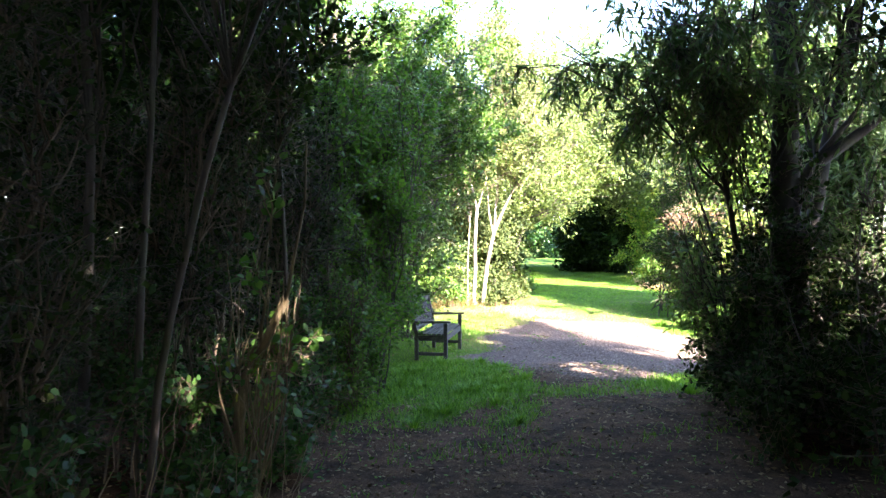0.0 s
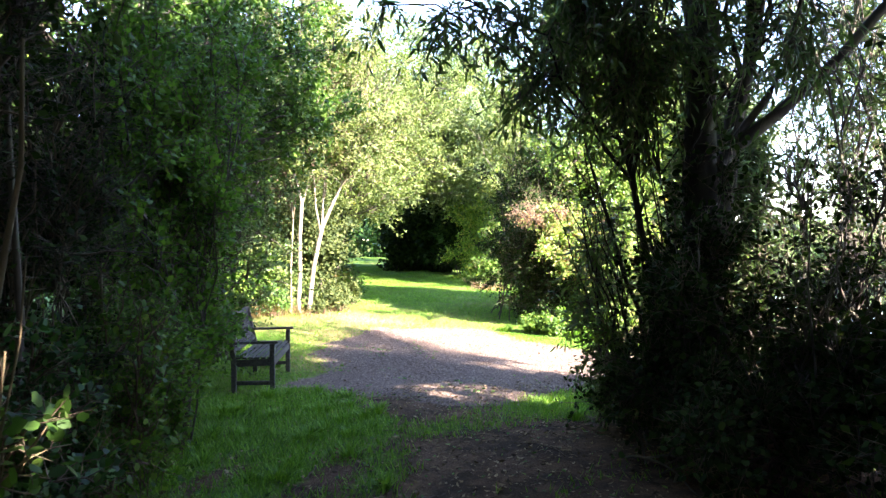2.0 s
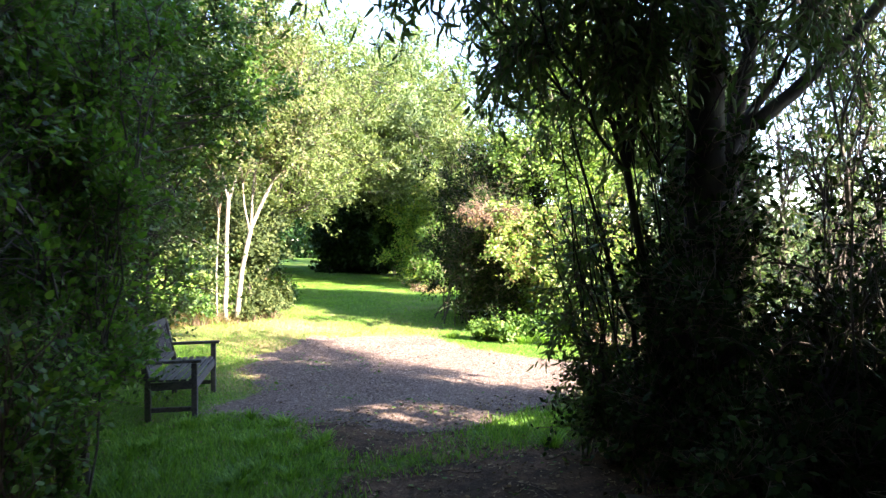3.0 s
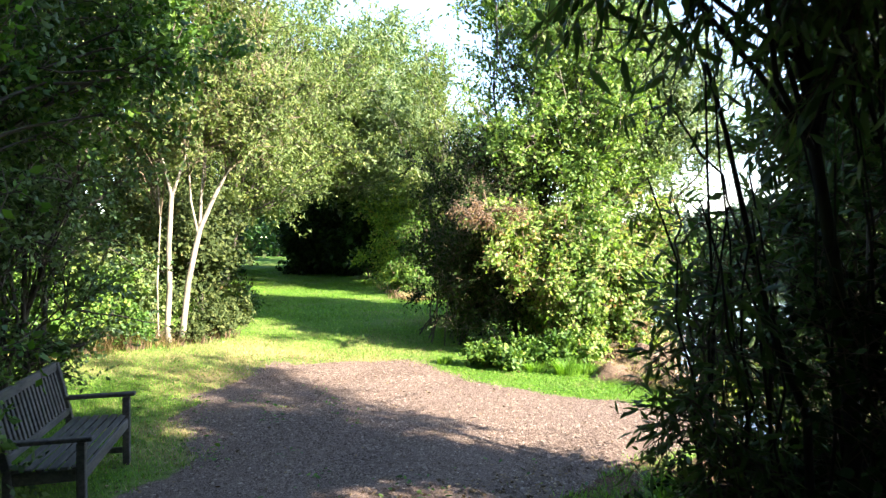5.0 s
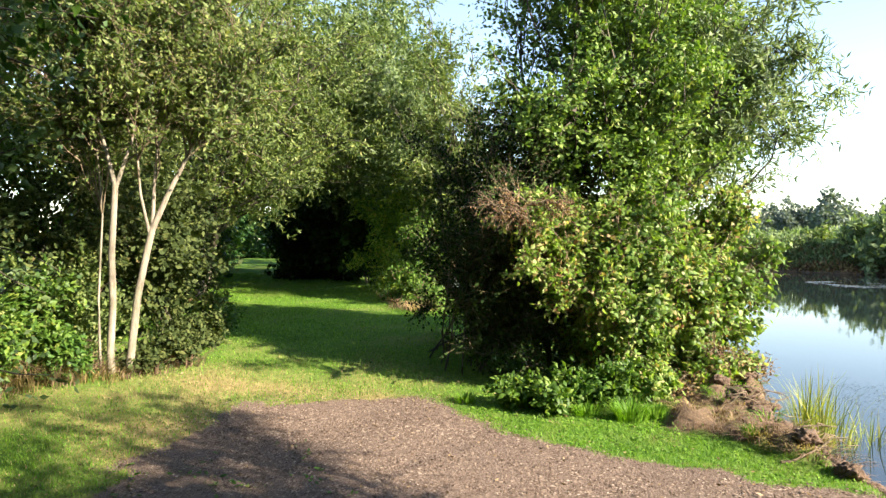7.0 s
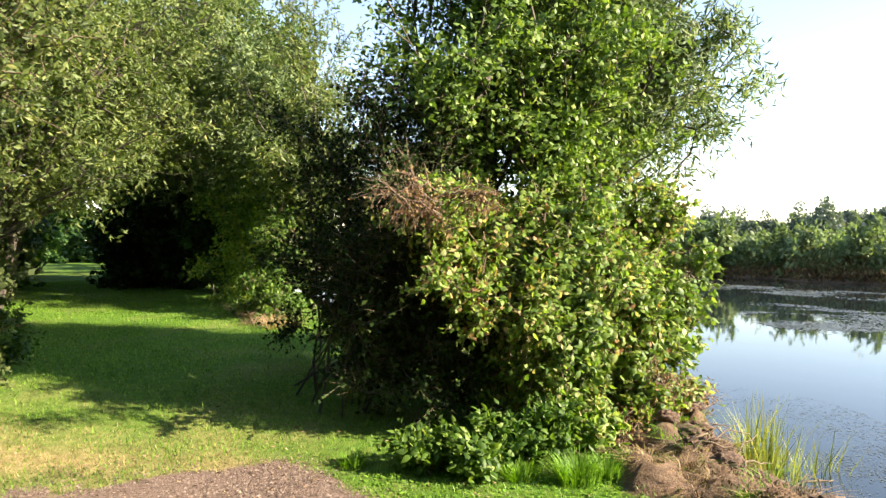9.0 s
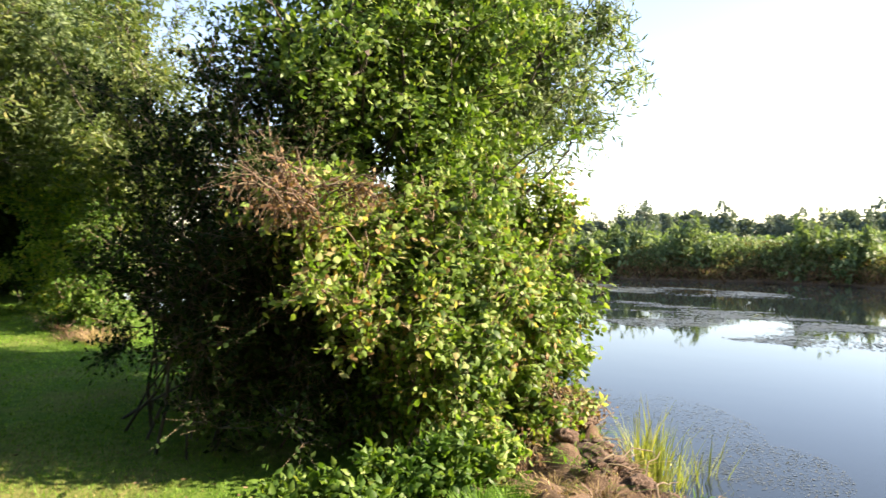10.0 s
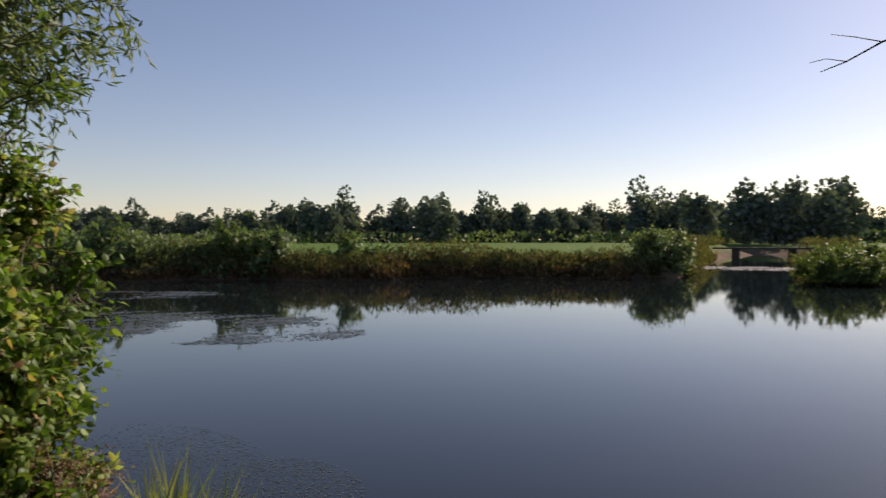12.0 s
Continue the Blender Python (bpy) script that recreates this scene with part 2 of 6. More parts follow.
def clear_of_walk(P, half=0.75, low=0.0, high=2.75):
    """True for points outside the walkway's headroom."""
    d = np.full(len(P), 1e9)
    for a, b in zip(WALK[:-1], WALK[1:]):
        u = np.clip(((P[:, :2] - a) @ (b - a)) / ((b - a) @ (b - a)), 0, 1)
        d = np.minimum(d, np.linalg.norm(P[:, :2] - (a + u[:, None] * (b - a)), axis=1))
    return (d > half) | (P[:, 2] > high) | (P[:, 2] < low)


# gaps cut into the canopy to let sun onto the coppice, path's edge, bramble and track: place, radius
FLECKS = (((8.5, 23.9, 1.3), 0.9), ((-1.6, 3.3, 0.5), 0.04), ((-2.0, 2.6, 0.9), 0.02), ((-1.05, 3.66, 1.2), 0.36), ((-1.25, 4.9, 0.7), 0.05), ((-1.9, 3.4, 1.7), 0.05), ((1.65, 5.9, 0.05), 0.12), ((7.0, 45.5, 0.7), 1.1), ((7.8, 50.0, 0.7), 1.1))


def clear_of_flecks(P, room=0.0):
    ok = np.ones(len(P), bool)
    stray = np.mod(np.sin(P @ np.array([12.9, 78.2, 37.7])) * 43758.5, 1.0)
    for c, rad in FLECKS:
        v = P - np.array(c)
        t = v @ np.array(_d)
        ok &= (np.linalg.norm(v - t[:, None] * np.array(_d), axis=1) > rad + room) | (t < 0.6) | (stray < 0.03)
    return ok


def plant(name, label, category, group, base, trunks, env, limbs, subs, twigs, leaves, leaf, ratio, kind, mat, bark=None, seed=1,
          twig_len=0.35, droop=0.0, gaps=0.0, thick=1.0, twig_r=0.004, spread=0.8, sub_len=None, power=2.2, up=0.15, spray=1.0, bark_twig=None, no_twig=False, no_branch=False, limb_parts=False, stem_name="trunk", limb_bark=None, limb_from=-9.0):
    """A tree or bush: trunks, limbs reaching into the crown's envelope, side branches, twigs and leaves. trunks: [(points, r0, r1)]."""
    r = np.random.RandomState(seed)
    bark = bark or M_BARK
    thing = tagged(new(name), label, category, group)
    thing.location = base
    B = np.array(base, float)
    wood, limb_lines, sub_lines = [(np.asarray(p, float), a * thick, b * thick) for p, a, b in trunks], [], []
    tips, _ = in_env(r, env, limbs, 3.0)
    size = np.mean([e[3] + e[4] + e[5] for e in env]) / 3
    sub_len = sub_len or min(size * 0.55, 1.1)
    for tip in tips:
        k = r.randint(len(trunks))
        pts = wood[k][0]
        if len(trunks) > 1:
            k = int(np.argmin([np.linalg.norm(w[0][-1][:2] - tip[:2]) + r.uniform(0, 0.8) + 9 * (w[0][-1][2] < limb_from + 0.3) for w in wood]))
            pts = wood[k][0]
        zz = pts[:, 2]
        want = max(zz[0] + (tip[2] - zz[0]) * r.uniform(0.3, 0.85), limb_from)
        i = int(np.argmin(np.abs(zz - want)))
        i = max(i, int(len(pts) * 0.25))
        rad = np.linspace(wood[k][1], wood[k][2], len(pts))[i]
        limb_lines.append((bend(pts[i], tip, r, 8, up), max(rad * 0.5, 0.008), 0.006))
    for pts, _, _ in limb_lines:
        for _ in range(subs):
            i = r.randint(2, len(pts))
            d = unit(pts[i] - pts[i - 1] + r.normal(size=3) * spread * np.linalg.norm(pts[i] - pts[i - 1]) + np.array([0, 0, 0.05 - droop * 0.2]))
            sub_lines.append((bend(pts[i], pts[i] + d * sub_len * r.uniform(0.4, 1.1), r, 5, 0.08), 0.007 + 0.004 * size, 0.003))
    S = np.array([s[0] for s in sub_lines])
    n = limbs * subs * twigs
    k, u = r.randint(len(S), size=n), r.uniform(0.15, 1, n) * 3.999
    i = u.astype(int)
    P = S[k, i] + (S[k, i + 1] - S[k, i]) * (u - i)[:, None]
    D = unit(unit(S[k, i + 1] - S[k, i]) * 0.6 + r.normal(size=(n, 3)) * 0.75 * spray + np.array([0, 0, 0.15 - droop]))
    T = twig_len * r.uniform(0.5, 1.2, n)
    keep = clear_of_walk(P + D * T[:, None]) & clear_of_walk(P) & clear_of_flecks(P + D * T[:, None] * 0.5, min(0.3 * (leaf + twig_len), 0.25)) & (P[:, 2] > B[2] + 0.02)
    if gaps:
        keep &= wobble(P, 2.6 / max(size, 0.5), seed) > -1 + gaps * 1.2
    P, D, T = P[keep], D[keep], T[keep]
    Q = P + D * T[:, None] + np.array([0, 0, -1.0]) * (T * droop * 0.35)[:, None]
    n = len(P)
    m = leaves
    v = (np.arange(m)[None] + r.uniform(0, 1, (n, m))) / m
    X = (P[:, None] + (Q - P)[:, None] * v[..., None]).reshape(-1, 3)
    side = unit(r.normal(size=(n, m, 3)) * 0.85 + D[:, None] * 0.7 + np.array([0, 0, -droop * 0.9])).reshape(-1, 3)
    E = np.array(env)
    near = np.argmin((((X[:, None] - E[None, :, :3]) / E[None, :, 3:]) ** 2).sum(-1), 1)
    face = unit(r.normal(size=(n * m, 3)) * 0.5 + np.array([0, 0, 0.55]) + 0.6 * unit(X - E[near, :3]))
    ok = X[:, 2] > 0.0 + B[2]
    X, side, face = X[ok], side[ok], face[ok]
    V, F = leaf_cloud(X, side, face, leaf * r.uniform(0.6, 1.25, len(X)), ratio, kind)
    tagged(put("crown", mesh_of(name + "_crown", V - B, F), mat, thing), kind="stuff")
    for line in wood:
        V, F = tubes([line], 10 if line[1] > 0.05 else 6)
        put(stem_name, mesh_of(name + "_" + stem_name, V - B, F), bark, thing, smooth=True)
    if limb_parts:
        for line in limb_lines:
            V, F = tubes([line], 5)
            put("limb", mesh_of(name + "_limb", V - B, F), limb_bark or bark, thing, smooth=True)
    if no_branch:
        return thing
    V, F = tubes(sub_lines if limb_parts else limb_lines + sub_lines, 3)
    tagged(put("branch", mesh_of(name + "_branch", V - B, F), limb_bark or bark, thing, smooth=True), kind="stuff")
    if not no_twig:
        V, F = sticks(P, Q, twig_r)
        tagged(put("twig", mesh_of(name + "_twig", V - B, F), bark_twig or M_TWIG, thing), kind="stuff")
    return thing


def stem(x, y, z, top, r, n=8, lean=(0, 0)):
    """A gently crooked trunk from the ground up."""
    t = np.linspace(0, 1, n)
    p = np.stack([x + lean[0] * t ** 1.3, y + lean[1] * t ** 1.3, z + (top - z) * t], -1)
    p[1:] += r.normal(size=(n - 1, 3)) * 0.02 * (top - z) ** 0.5 * np.array([1, 1, 0.3])
    return p


# ---- ground ----
def smooth(a, b, x):
    t = np.clip((x - a) / (b - a), 0, 1)
    return t * t * (3 - 2 * t)


SHORE_Y = (-300, -10, 0, 6, 8.5, 10, 12.2, 13.5, 16, 20, 30, 60, 80)
SHORE_X = (-40, 4.9, 5.3, 6.0, 6.5, 7.2, 8.75, 9.6, 10.4, 11.0, 12.5, 19, 40)
WATER_Z = -0.8


def lake(x, y):
    """Metres into the lake (negative on land)."""
    w = 0.25 * np.sin(y * 1.7) + 0.15 * np.sin(y * 4.1 + 1)
    d = x - np.interp(y, SHORE_Y, SHORE_X) + w * 0.5
    far = np.interp(y, (-90, -30, -20, -16, -9, 60, 80), (38, 43, 45, 50, 54.5, 54.5, 45)) - x + 1.2 * np.sin(y * 0.35) + 0.5 * np.sin(y * 1.1)
    d = np.minimum(np.minimum(d, far), 82 - y)
    ax, ay, bx, by = 44.0, -14.0, 220.0, -121.0
    u = np.clip(((x - ax) * (bx - ax) + (y - ay) * (by - ay)) / ((bx - ax) ** 2 + (by - ay) ** 2), 0, 1)
    ch = 6.5 - np.hypot(x - ax - u * (bx - ax), y - ay - u * (by - ay))
    return np.maximum(d, ch)


def land(x, y):
    """Height of the ground."""
    s = 0.3 * smooth(13.5, 18.5, y - 0.45 * np.clip(x - 2.5, 0, 6)) + 0.25 * smooth(20, 46, y)
    s = s + 0.025 * np.sin(x * 1.3 + 0.4) * np.sin(y * 0.9) + 0.012 * np.sin(x * 3.1) * np.cos(y * 2.7)
    s = s + (1.1 - s) * smooth(53, 62, x + 0.15 * np.clip(y - 40, 0, 99)) * smooth(400, 40, np.abs(y))
    d = lake(x, y)
    P = np.stack([x, y], -1)
    s = s + torn(x, y) * (0.15 * wobble(P, 4.0, 63) + 0.07 * wobble(P, 9.0, 64) + 0.06)
    edge = smooth(-0.7, 0.15, d)
    return s * (1 - edge) + (-0.62 - 1.0 * smooth(0.0, 1.5, d)) * edge


BAY = np.array([(0.35, 9.8), (1.3, 9.1), (2.3, 8.3), (3.4, 8.4), (4.5, 8.9), (5.6, 9.2), (6.5, 9.4), (6.7, 9.9), (6.2, 10.75), (5.5, 12.3),
                (4.85, 14.4), (4.6, 14.8), (2.6, 15.3), (1.7, 14.4), (1.2, 12.5), (1.0, 11.2)])


def bay(x, y):
    """Metres inside the gravel bay (negative outside)."""
    P = np.stack([x, y], -1)
    d = np.full(x.shape, 1e9)
    inside = np.zeros(x.shape, bool)
    for a, b in zip(BAY, np.roll(BAY, -1, 0)):
        u = np.clip(((P - a) @ (b - a)) / ((b - a) @ (b - a)), 0, 1)
        d = np.minimum(d, np.linalg.norm(P - (a + u[..., None] * (b - a)), axis=-1))
        cross = ((a[1] > y) != (b[1] > y)) & (x < (b[0] - a[0]) * (y - a[1]) / (b[1] - a[1] + 1e-12) + a[0])
        inside ^= cross
    return np.where(inside, d, -d)


def ragged(x, y):
    """Metres inside the gravel bay, with the worn, uneven edge that grass creeps over."""
    P = np.stack([x, y], -1)
    return bay(x, y) + 0.2 * wobble(P, 1.3, 91) + 0.13 * wobble(P, 4.0, 92) + 0.06 * wobble(P, 11.0, 93)


def torn(x, y):
    """How torn open the lake bank is, 0 to 1."""
    P = np.stack([x, y], -1)
    lo = -np.clip(0.35 + 0.75 * (y - 10.3), 0.25, 1.9) + 0.22 * wobble(P, 2.4, 61)
    return smooth(-0.18, 0.18, lake(x, y) - lo) * smooth(9.7, 10.2, y) * smooth(16.5, 15.0, y) * (x < 14)


def grassy(x, y):
    """How grassy the ground is, 0 to 1."""
    P = np.stack([x, y], -1)
    n = wobble(P, 1.6, 5) * 0.35 + wobble(P, 4.5, 6) * 0.25
    lawn = smooth(8.6, 9.6, y + n)
    patch = 1.5 * smooth(1.45, 0.75, x + n * 0.9) * smooth(-1.2, -0.7, x) * smooth(4.2, 7.2, y + n) * np.clip(0.75 + 0.6 * wobble(P, 2.3, 62), 0.2, 1.1) + np.exp(-(((x - 3.6) / 0.9) ** 2 + ((y - 8.0) / 0.55) ** 2)) * 1.3
    patch = patch + np.exp(-(((x - 1.75) / 0.8) ** 2 + ((y - 7.4) / 0.35) ** 2)) * 0.55
    near = np.clip(patch + n * 0.5 - 0.05, 0, 1) * (y < 9.8)
    near = np.maximum(near, 0.25 * smooth(0.0, 0.6, n + 0.15) * smooth(0.6, -0.6, x - 0.15 * y))
    g = np.maximum(np.maximum(lawn, near), smooth(45, 50, x))
    g = g * smooth(0.18, -0.12, ragged(x, y))
    bare = torn(x, y)
    return g * smooth(-0.25, -0.7, lake(x, y)) * (1 - bare)


def dry(x, y):
    """How parched the grass is, 0 to 1: round the gravel and before the pale trunks."""
    q = np.maximum(smooth(-1.6, -0.15, bay(x, y)) * smooth(9.5, 12.0, y) * smooth(5.1, 4.3, x), 1.1 * np.exp(-(((x - 2.2) / 2.8) ** 2 + ((y - 15.7) / 1.3) ** 2)))
    return np.clip(q * (0.65 + 0.5 * wobble(np.stack([x, y], -1), 1.5, 81)), 0, 1)


def axis(lo, hi, step, reach, steps):
    a, b = -np.geomspace(step, reach, steps)[::-1] + lo, np.geomspace(step, reach, steps) + hi
    return np.concatenate([a, np.arange(lo, hi + 1e-6, step), b])


gx = np.unique(np.round(np.concatenate([axis(-7.0, 12.0, 0.16, 3000, 50), np.arange(12.5, 42, 2.5), np.arange(42, 62, 0.6), np.arange(62, 120, 2.5)]), 3))
gy = np.concatenate([-np.geomspace(3.0, 3000, 30)[::-1] - 65.0, np.arange(-65, -42, 2.0), np.arange(-42, -3.2, 0.7), np.arange(-3, 21, 0.16), np.arange(21, 60, 0.5), 60 + np.geomspace(0.6, 3000, 45)])
X, Y = np.meshgrid(gx, gy)
Z = land(X, Y)
i, j = np.meshgrid(np.arange(len(gy) - 1), np.arange(len(gx) - 1), indexing="ij")
p = i * len(gx) + j
F = np.concatenate([np.stack([p, p + 1, p + len(gx) + 1], -1).reshape(-1, 3), np.stack([p, p + len(gx) + 1, p + len(gx)], -1).reshape(-1, 3)])
me = mesh_of("ground", np.stack([X, Y, Z], -1), F)
for key, val in (("dry", dry(X, Y)), ("gravel", smooth(-0.12, 0.12, ragged(X, Y))), ("grass", grassy(X, Y)), ("wet", np.maximum(smooth(-0.9, -0.2, lake(X, Y)), torn(X, Y)))):
    me.attributes.new(key, "FLOAT", "POINT").data.foreach_set("value", val.ravel().astype(np.float32))
m, nt, p = nodes_of("ground")


def attr(nt, key):
    a = nt.nodes.new("ShaderNodeAttribute")
    a.attribute_name = key
    return a.outputs["Fac"]


def math2(nt, op, a, b, c=None):
    n = nt.nodes.new("ShaderNodeMath")
    n.operation = op
    for sock, v in zip(n.inputs, (a, b, c)):
        if v is None:
            continue
        if hasattr(v, "links"):
            nt.links.new(v, sock)
        else:
            sock.default_value = v
    return n.outputs[0]


fine, mid, coarse = noise_tex(nt, 60, 5, 0.75), noise_tex(nt, 9, 5, 0.7), noise_tex(nt, 0.8, 3)
soil = ramp(nt, mid, [(0.35, (0.022, 0.016, 0.011)), (0.55, (0.075, 0.053, 0.036)), (0.75, (0.19, 0.135, 0.085))])
soil = mixc(nt, fine, soil, ramp(nt, fine, [(0.35, (0.03, 0.022, 0.016)), (0.75, (0.26, 0.2, 0.14))]))
mud = noise_tex(nt, 2.2, 4, 0.65)
soil = mixc(nt, 1.0, soil, (1.2, 0.95, 0.78), "MULTIPLY")
soil = mixc(nt, ramp(nt, mud, [(0.42, (0, 0, 0)), (0.6, (0.8, 0.8, 0.8))]), soil, ramp(nt, mid, [(0.35, (0.018, 0.013, 0.009)), (0.7, (0.06, 0.042, 0.027))]))
stone = ramp(nt, fine, [(0.33, (0.042, 0.029, 0.021)), (0.5, (0.148, 0.108, 0.084)), (0.68, (0.33, 0.258, 0.2))])
stone = mixc(nt, ramp(nt, coarse, [(0.35, (0, 0, 0)), (0.62, (0.5, 0.5, 0.5))]), stone, ramp(nt, mid, [(0.35, (0.08, 0.056, 0.043)), (0.65, (0.21, 0.155, 0.12))]))
turf = ramp(nt, mid, [(0.25, (0.035, 0.085, 0.012)), (0.5, (0.075, 0.16, 0.02)), (0.75, (0.14, 0.2, 0.035))])
turf = mixc(nt, ramp(nt, coarse, [(0.48, (0, 0, 0)), (0.68, (0.4, 0.4, 0.4))]), turf, (0.21, 0.18, 0.07))
turf = mixc(nt, attr(nt, "dry"), turf, ramp(nt, mid, [(0.3, (0.14, 0.12, 0.045)), (0.7, (0.33, 0.26, 0.12))]))
soil_bank = mixc(nt, 0.5, ramp(nt, mid, [(0.35, (0.04, 0.026, 0.018)), (0.65, (0.2, 0.14, 0.09))]), ramp(nt, fine, [(0.35, (0.05, 0.034, 0.022)), (0.65, (0.3, 0.21, 0.13))]))
gm = math2(nt, "ADD", attr(nt, "gravel"), math2(nt, "MULTIPLY_ADD", mid, 0.9, -0.45))
tm = math2(nt, "ADD", attr(nt, "grass"), math2(nt, "MULTIPLY_ADD", mid, 0.9, -0.45))
c = mixc(nt, ramp(nt, gm, [(0.4, (0, 0, 0)), (0.6, (1, 1, 1))]), soil, stone)
c = mixc(nt, ramp(nt, tm, [(0.35, (0, 0, 0)), (0.65, (1, 1, 1))]), c, turf)
c = mixc(nt, attr(nt, "wet"), c, soil_bank)
nt.links.new(c, p.inputs["Base Color"])
p.inputs["Roughness"].default_value = 0.95
p.inputs["Specular IOR Level"].default_value = 0.1
bump(nt, p, math2(nt, "ADD", fine, mid), 0.7, 0.02)
put_ground = put("ground", me, m, smooth=True)
tagged(put_ground, "earth ground with lawn, leaf litter and brown gravel bay", "ground", "", "structure")

# ---- water ----
m, nt, p = nodes_of("lake_water")
p.inputs["Base Color"].default_value = (0.012, 0.018, 0.02, 1)
p.inputs["Roughness"].default_value, p.inputs["IOR"].default_value = 0.012, 1.33
p.inputs["Specular IOR Level"].default_value = 0.6
w1 = noise_tex(nt, 1.0, 4, 0.6, (0.9, 0.5, 1))
w2 = noise_tex(nt, 9.0, 3, 0.6)
bump(nt, p, math2(nt, "MULTIPLY_ADD", w2, 0.2, w1), 0.03, 0.06)
me = mesh_of("water", [(3, -130, WATER_Z), (220, -130, WATER_Z), (220, 95, WATER_Z), (3, 95, WATER_Z)], [(0, 1, 2), (0, 2, 3)])
tagged(put("water", me, m), "calm dark lake water mirroring the sky", "water", "", "structure")


# ---- bench ----
def board(bm, a, b, w, h, up=(0, 0, 1), bev=0.006):
    """A sawn board from a to b, w wide and h thick."""
    a, b, up = Vector(a), Vector(b), Vector(up)
    d = (b - a).normalized()
    s = d.cross(up).normalized()
    n = s.cross(d)
    res = bmesh.ops.create_cube(bm, size=1.0)
    mt = Matrix((s * w, d * (b - a).length, n * h)).transposed().to_4x4()
    mt.translation = (a + b) / 2
    bmesh.ops.transform(bm, matrix=mt, verts=res["verts"])
    ed = list({e for v in res["verts"] for e in v.link_edges})
    bmesh.ops.bevel(bm, geom=ed, offset=bev, segments=1, affect="EDGES")


def one_board(name, parent, *a, mat=None, label="", **k):
    bm = bmesh.new()
    board(bm, *a, **k)
    return part(name, bm, mat or M_BENCH, parent, label)


M_BENCH, nt, p = nodes_of("weathered_teak")
n1, n2 = noise_tex(nt, 30, 6, 0.7, (1, 0.12, 1)), noise_tex(nt, 5, 3)
c = ramp(nt, n1, [(0.3, (0.024, 0.021, 0.017)), (0.7, (0.095, 0.085, 0.07))])
c = mixc(nt, ramp(nt, n2, [(0.5, (0, 0, 0)), (0.8, (0.6, 0.6, 0.6))]), c, (0.06, 0.075, 0.035))
nt.links.new(c, p.inputs["Base Color"])
p.inputs["Roughness"].default_value = 0.85
bump(nt, p, n1, 0.4, 0.004)


def park_bench():
    """Slatted bench: x along the seat, y towards the sitter's front, z up."""
    b = tagged(new("park_bench"), "weathered grey-brown slatted wooden bench with arms on the grass", "bench")
    L, D = 1.5, 0.56
    for x in (0.035, L - 0.035):
        one_board("front_leg", b, (x, D - 0.035, -0.04), (x, D - 0.035, 0.6), 0.06, 0.06, up=(1, 0, 0))
        one_board("back_leg", b, (x, 0.06, -0.04), (x, 0.06, 0.44), 0.06, 0.06, up=(1, 0, 0))
        one_board("back_post", b, (x, 0.06, 0.42), (x, -0.06, 0.93), 0.06, 0.055, up=(1, 0, 0))
        one_board("armrest", b, (x, -0.02, 0.615), (x, D + 0.04, 0.625), 0.075, 0.032)
        one_board("side_rail", b, (x, 0.09, 0.365), (x, D - 0.065, 0.375), 0.035, 0.085)
        one_board("stretcher", b, (x, 0.09, 0.12), (x, D - 0.065, 0.12), 0.035, 0.05)
    one_board("front_rail", b, (0.065, D - 0.03, 0.365), (L - 0.065, D - 0.03, 0.365), 0.03, 0.09)
    for k in range(6):
        y = 0.115 + k * 0.076
        one_board("seat_slat", b, (0.005, y, 0.43 - 0.004 * (k == 0)), (L - 0.005, y, 0.43), 0.058, 0.022)
    one_board("top_rail", b, (0.06, -0.055, 0.9), (L - 0.06, -0.055, 0.9), 0.035, 0.08)
    one_board("lower_rail", b, (0.06, 0.05, 0.5), (L - 0.06, 0.05, 0.5), 0.03, 0.06)
    for k in range(17):
        x = 0.12 + k * (L - 0.24) / 16
        one_board("back_slat", b, (x, 0.043, 0.53), (x, -0.045, 0.865), 0.042, 0.016, up=(0, 1, 0.25), bev=0.003)
    return b


BENCH = park_bench()
# front legs stand at (0.27, 9.6) and (0.54, 11.0); the sitter looks east over the gravel
BENCH.matrix_world = Matrix.Translation((0.27, 9.58, 0.0)) @ Matrix.Rotation(radians(-100.8), 4, "Z") @ Matrix.Translation((-1.465, -0.525, 0))


# ---- trees and bushes ----
def bush(name, label, group, x, y, env, seed, n_stems=6, foot=0.4, r0=0.03, z=None, category="bush", **k):
    """Many-stemmed bush whose stems fan out from one stool into the envelope."""
    r = np.random.RandomState(seed + 500)
    z = float(land(np.float64(x), np.float64(y))) if z is None else z
    tips, _ = in_env(r, env, n_stems, 1.6)
    stems = []
    for t in tips:
        a = np.array([x + r.uniform(-foot, foot), y + r.uniform(-foot, foot), z - 0.05])
        stems.append((bend(a, t, r, 9, 0.12, 0.03), r0 * r.uniform(0.6, 1.2), r0 * 0.25))
    return plant(name, label, category, group, (x, y, z), stems, env, seed=seed, **k)


def tree(name, label, group, x, y, top, env, seed, rad=0.12, lean=(0, 0), extra=(), lines=(), no_stem=False, **k):
    r = np.random.RandomState(seed + 900)
    z = float(land(np.float64(x), np.float64(y)))
    trunks = [(stem(x, y, z - 0.1, top, r, 10, lean), rad, rad * 0.25)]
    for dx, dy, tp, rd, ln in extra:
        trunks.append((stem(x + dx, y + dy, z - 0.1, tp, r, 10, ln), rd, rd * 0.3))
    trunks = ([] if no_stem else trunks) + [(np.array(p, float), a, b) for p, a, b in lines]
    return plant(name, label, "tree", group, (x, y, z), trunks, env, seed=seed, **k)


HEDGE = "thicket beside the path"
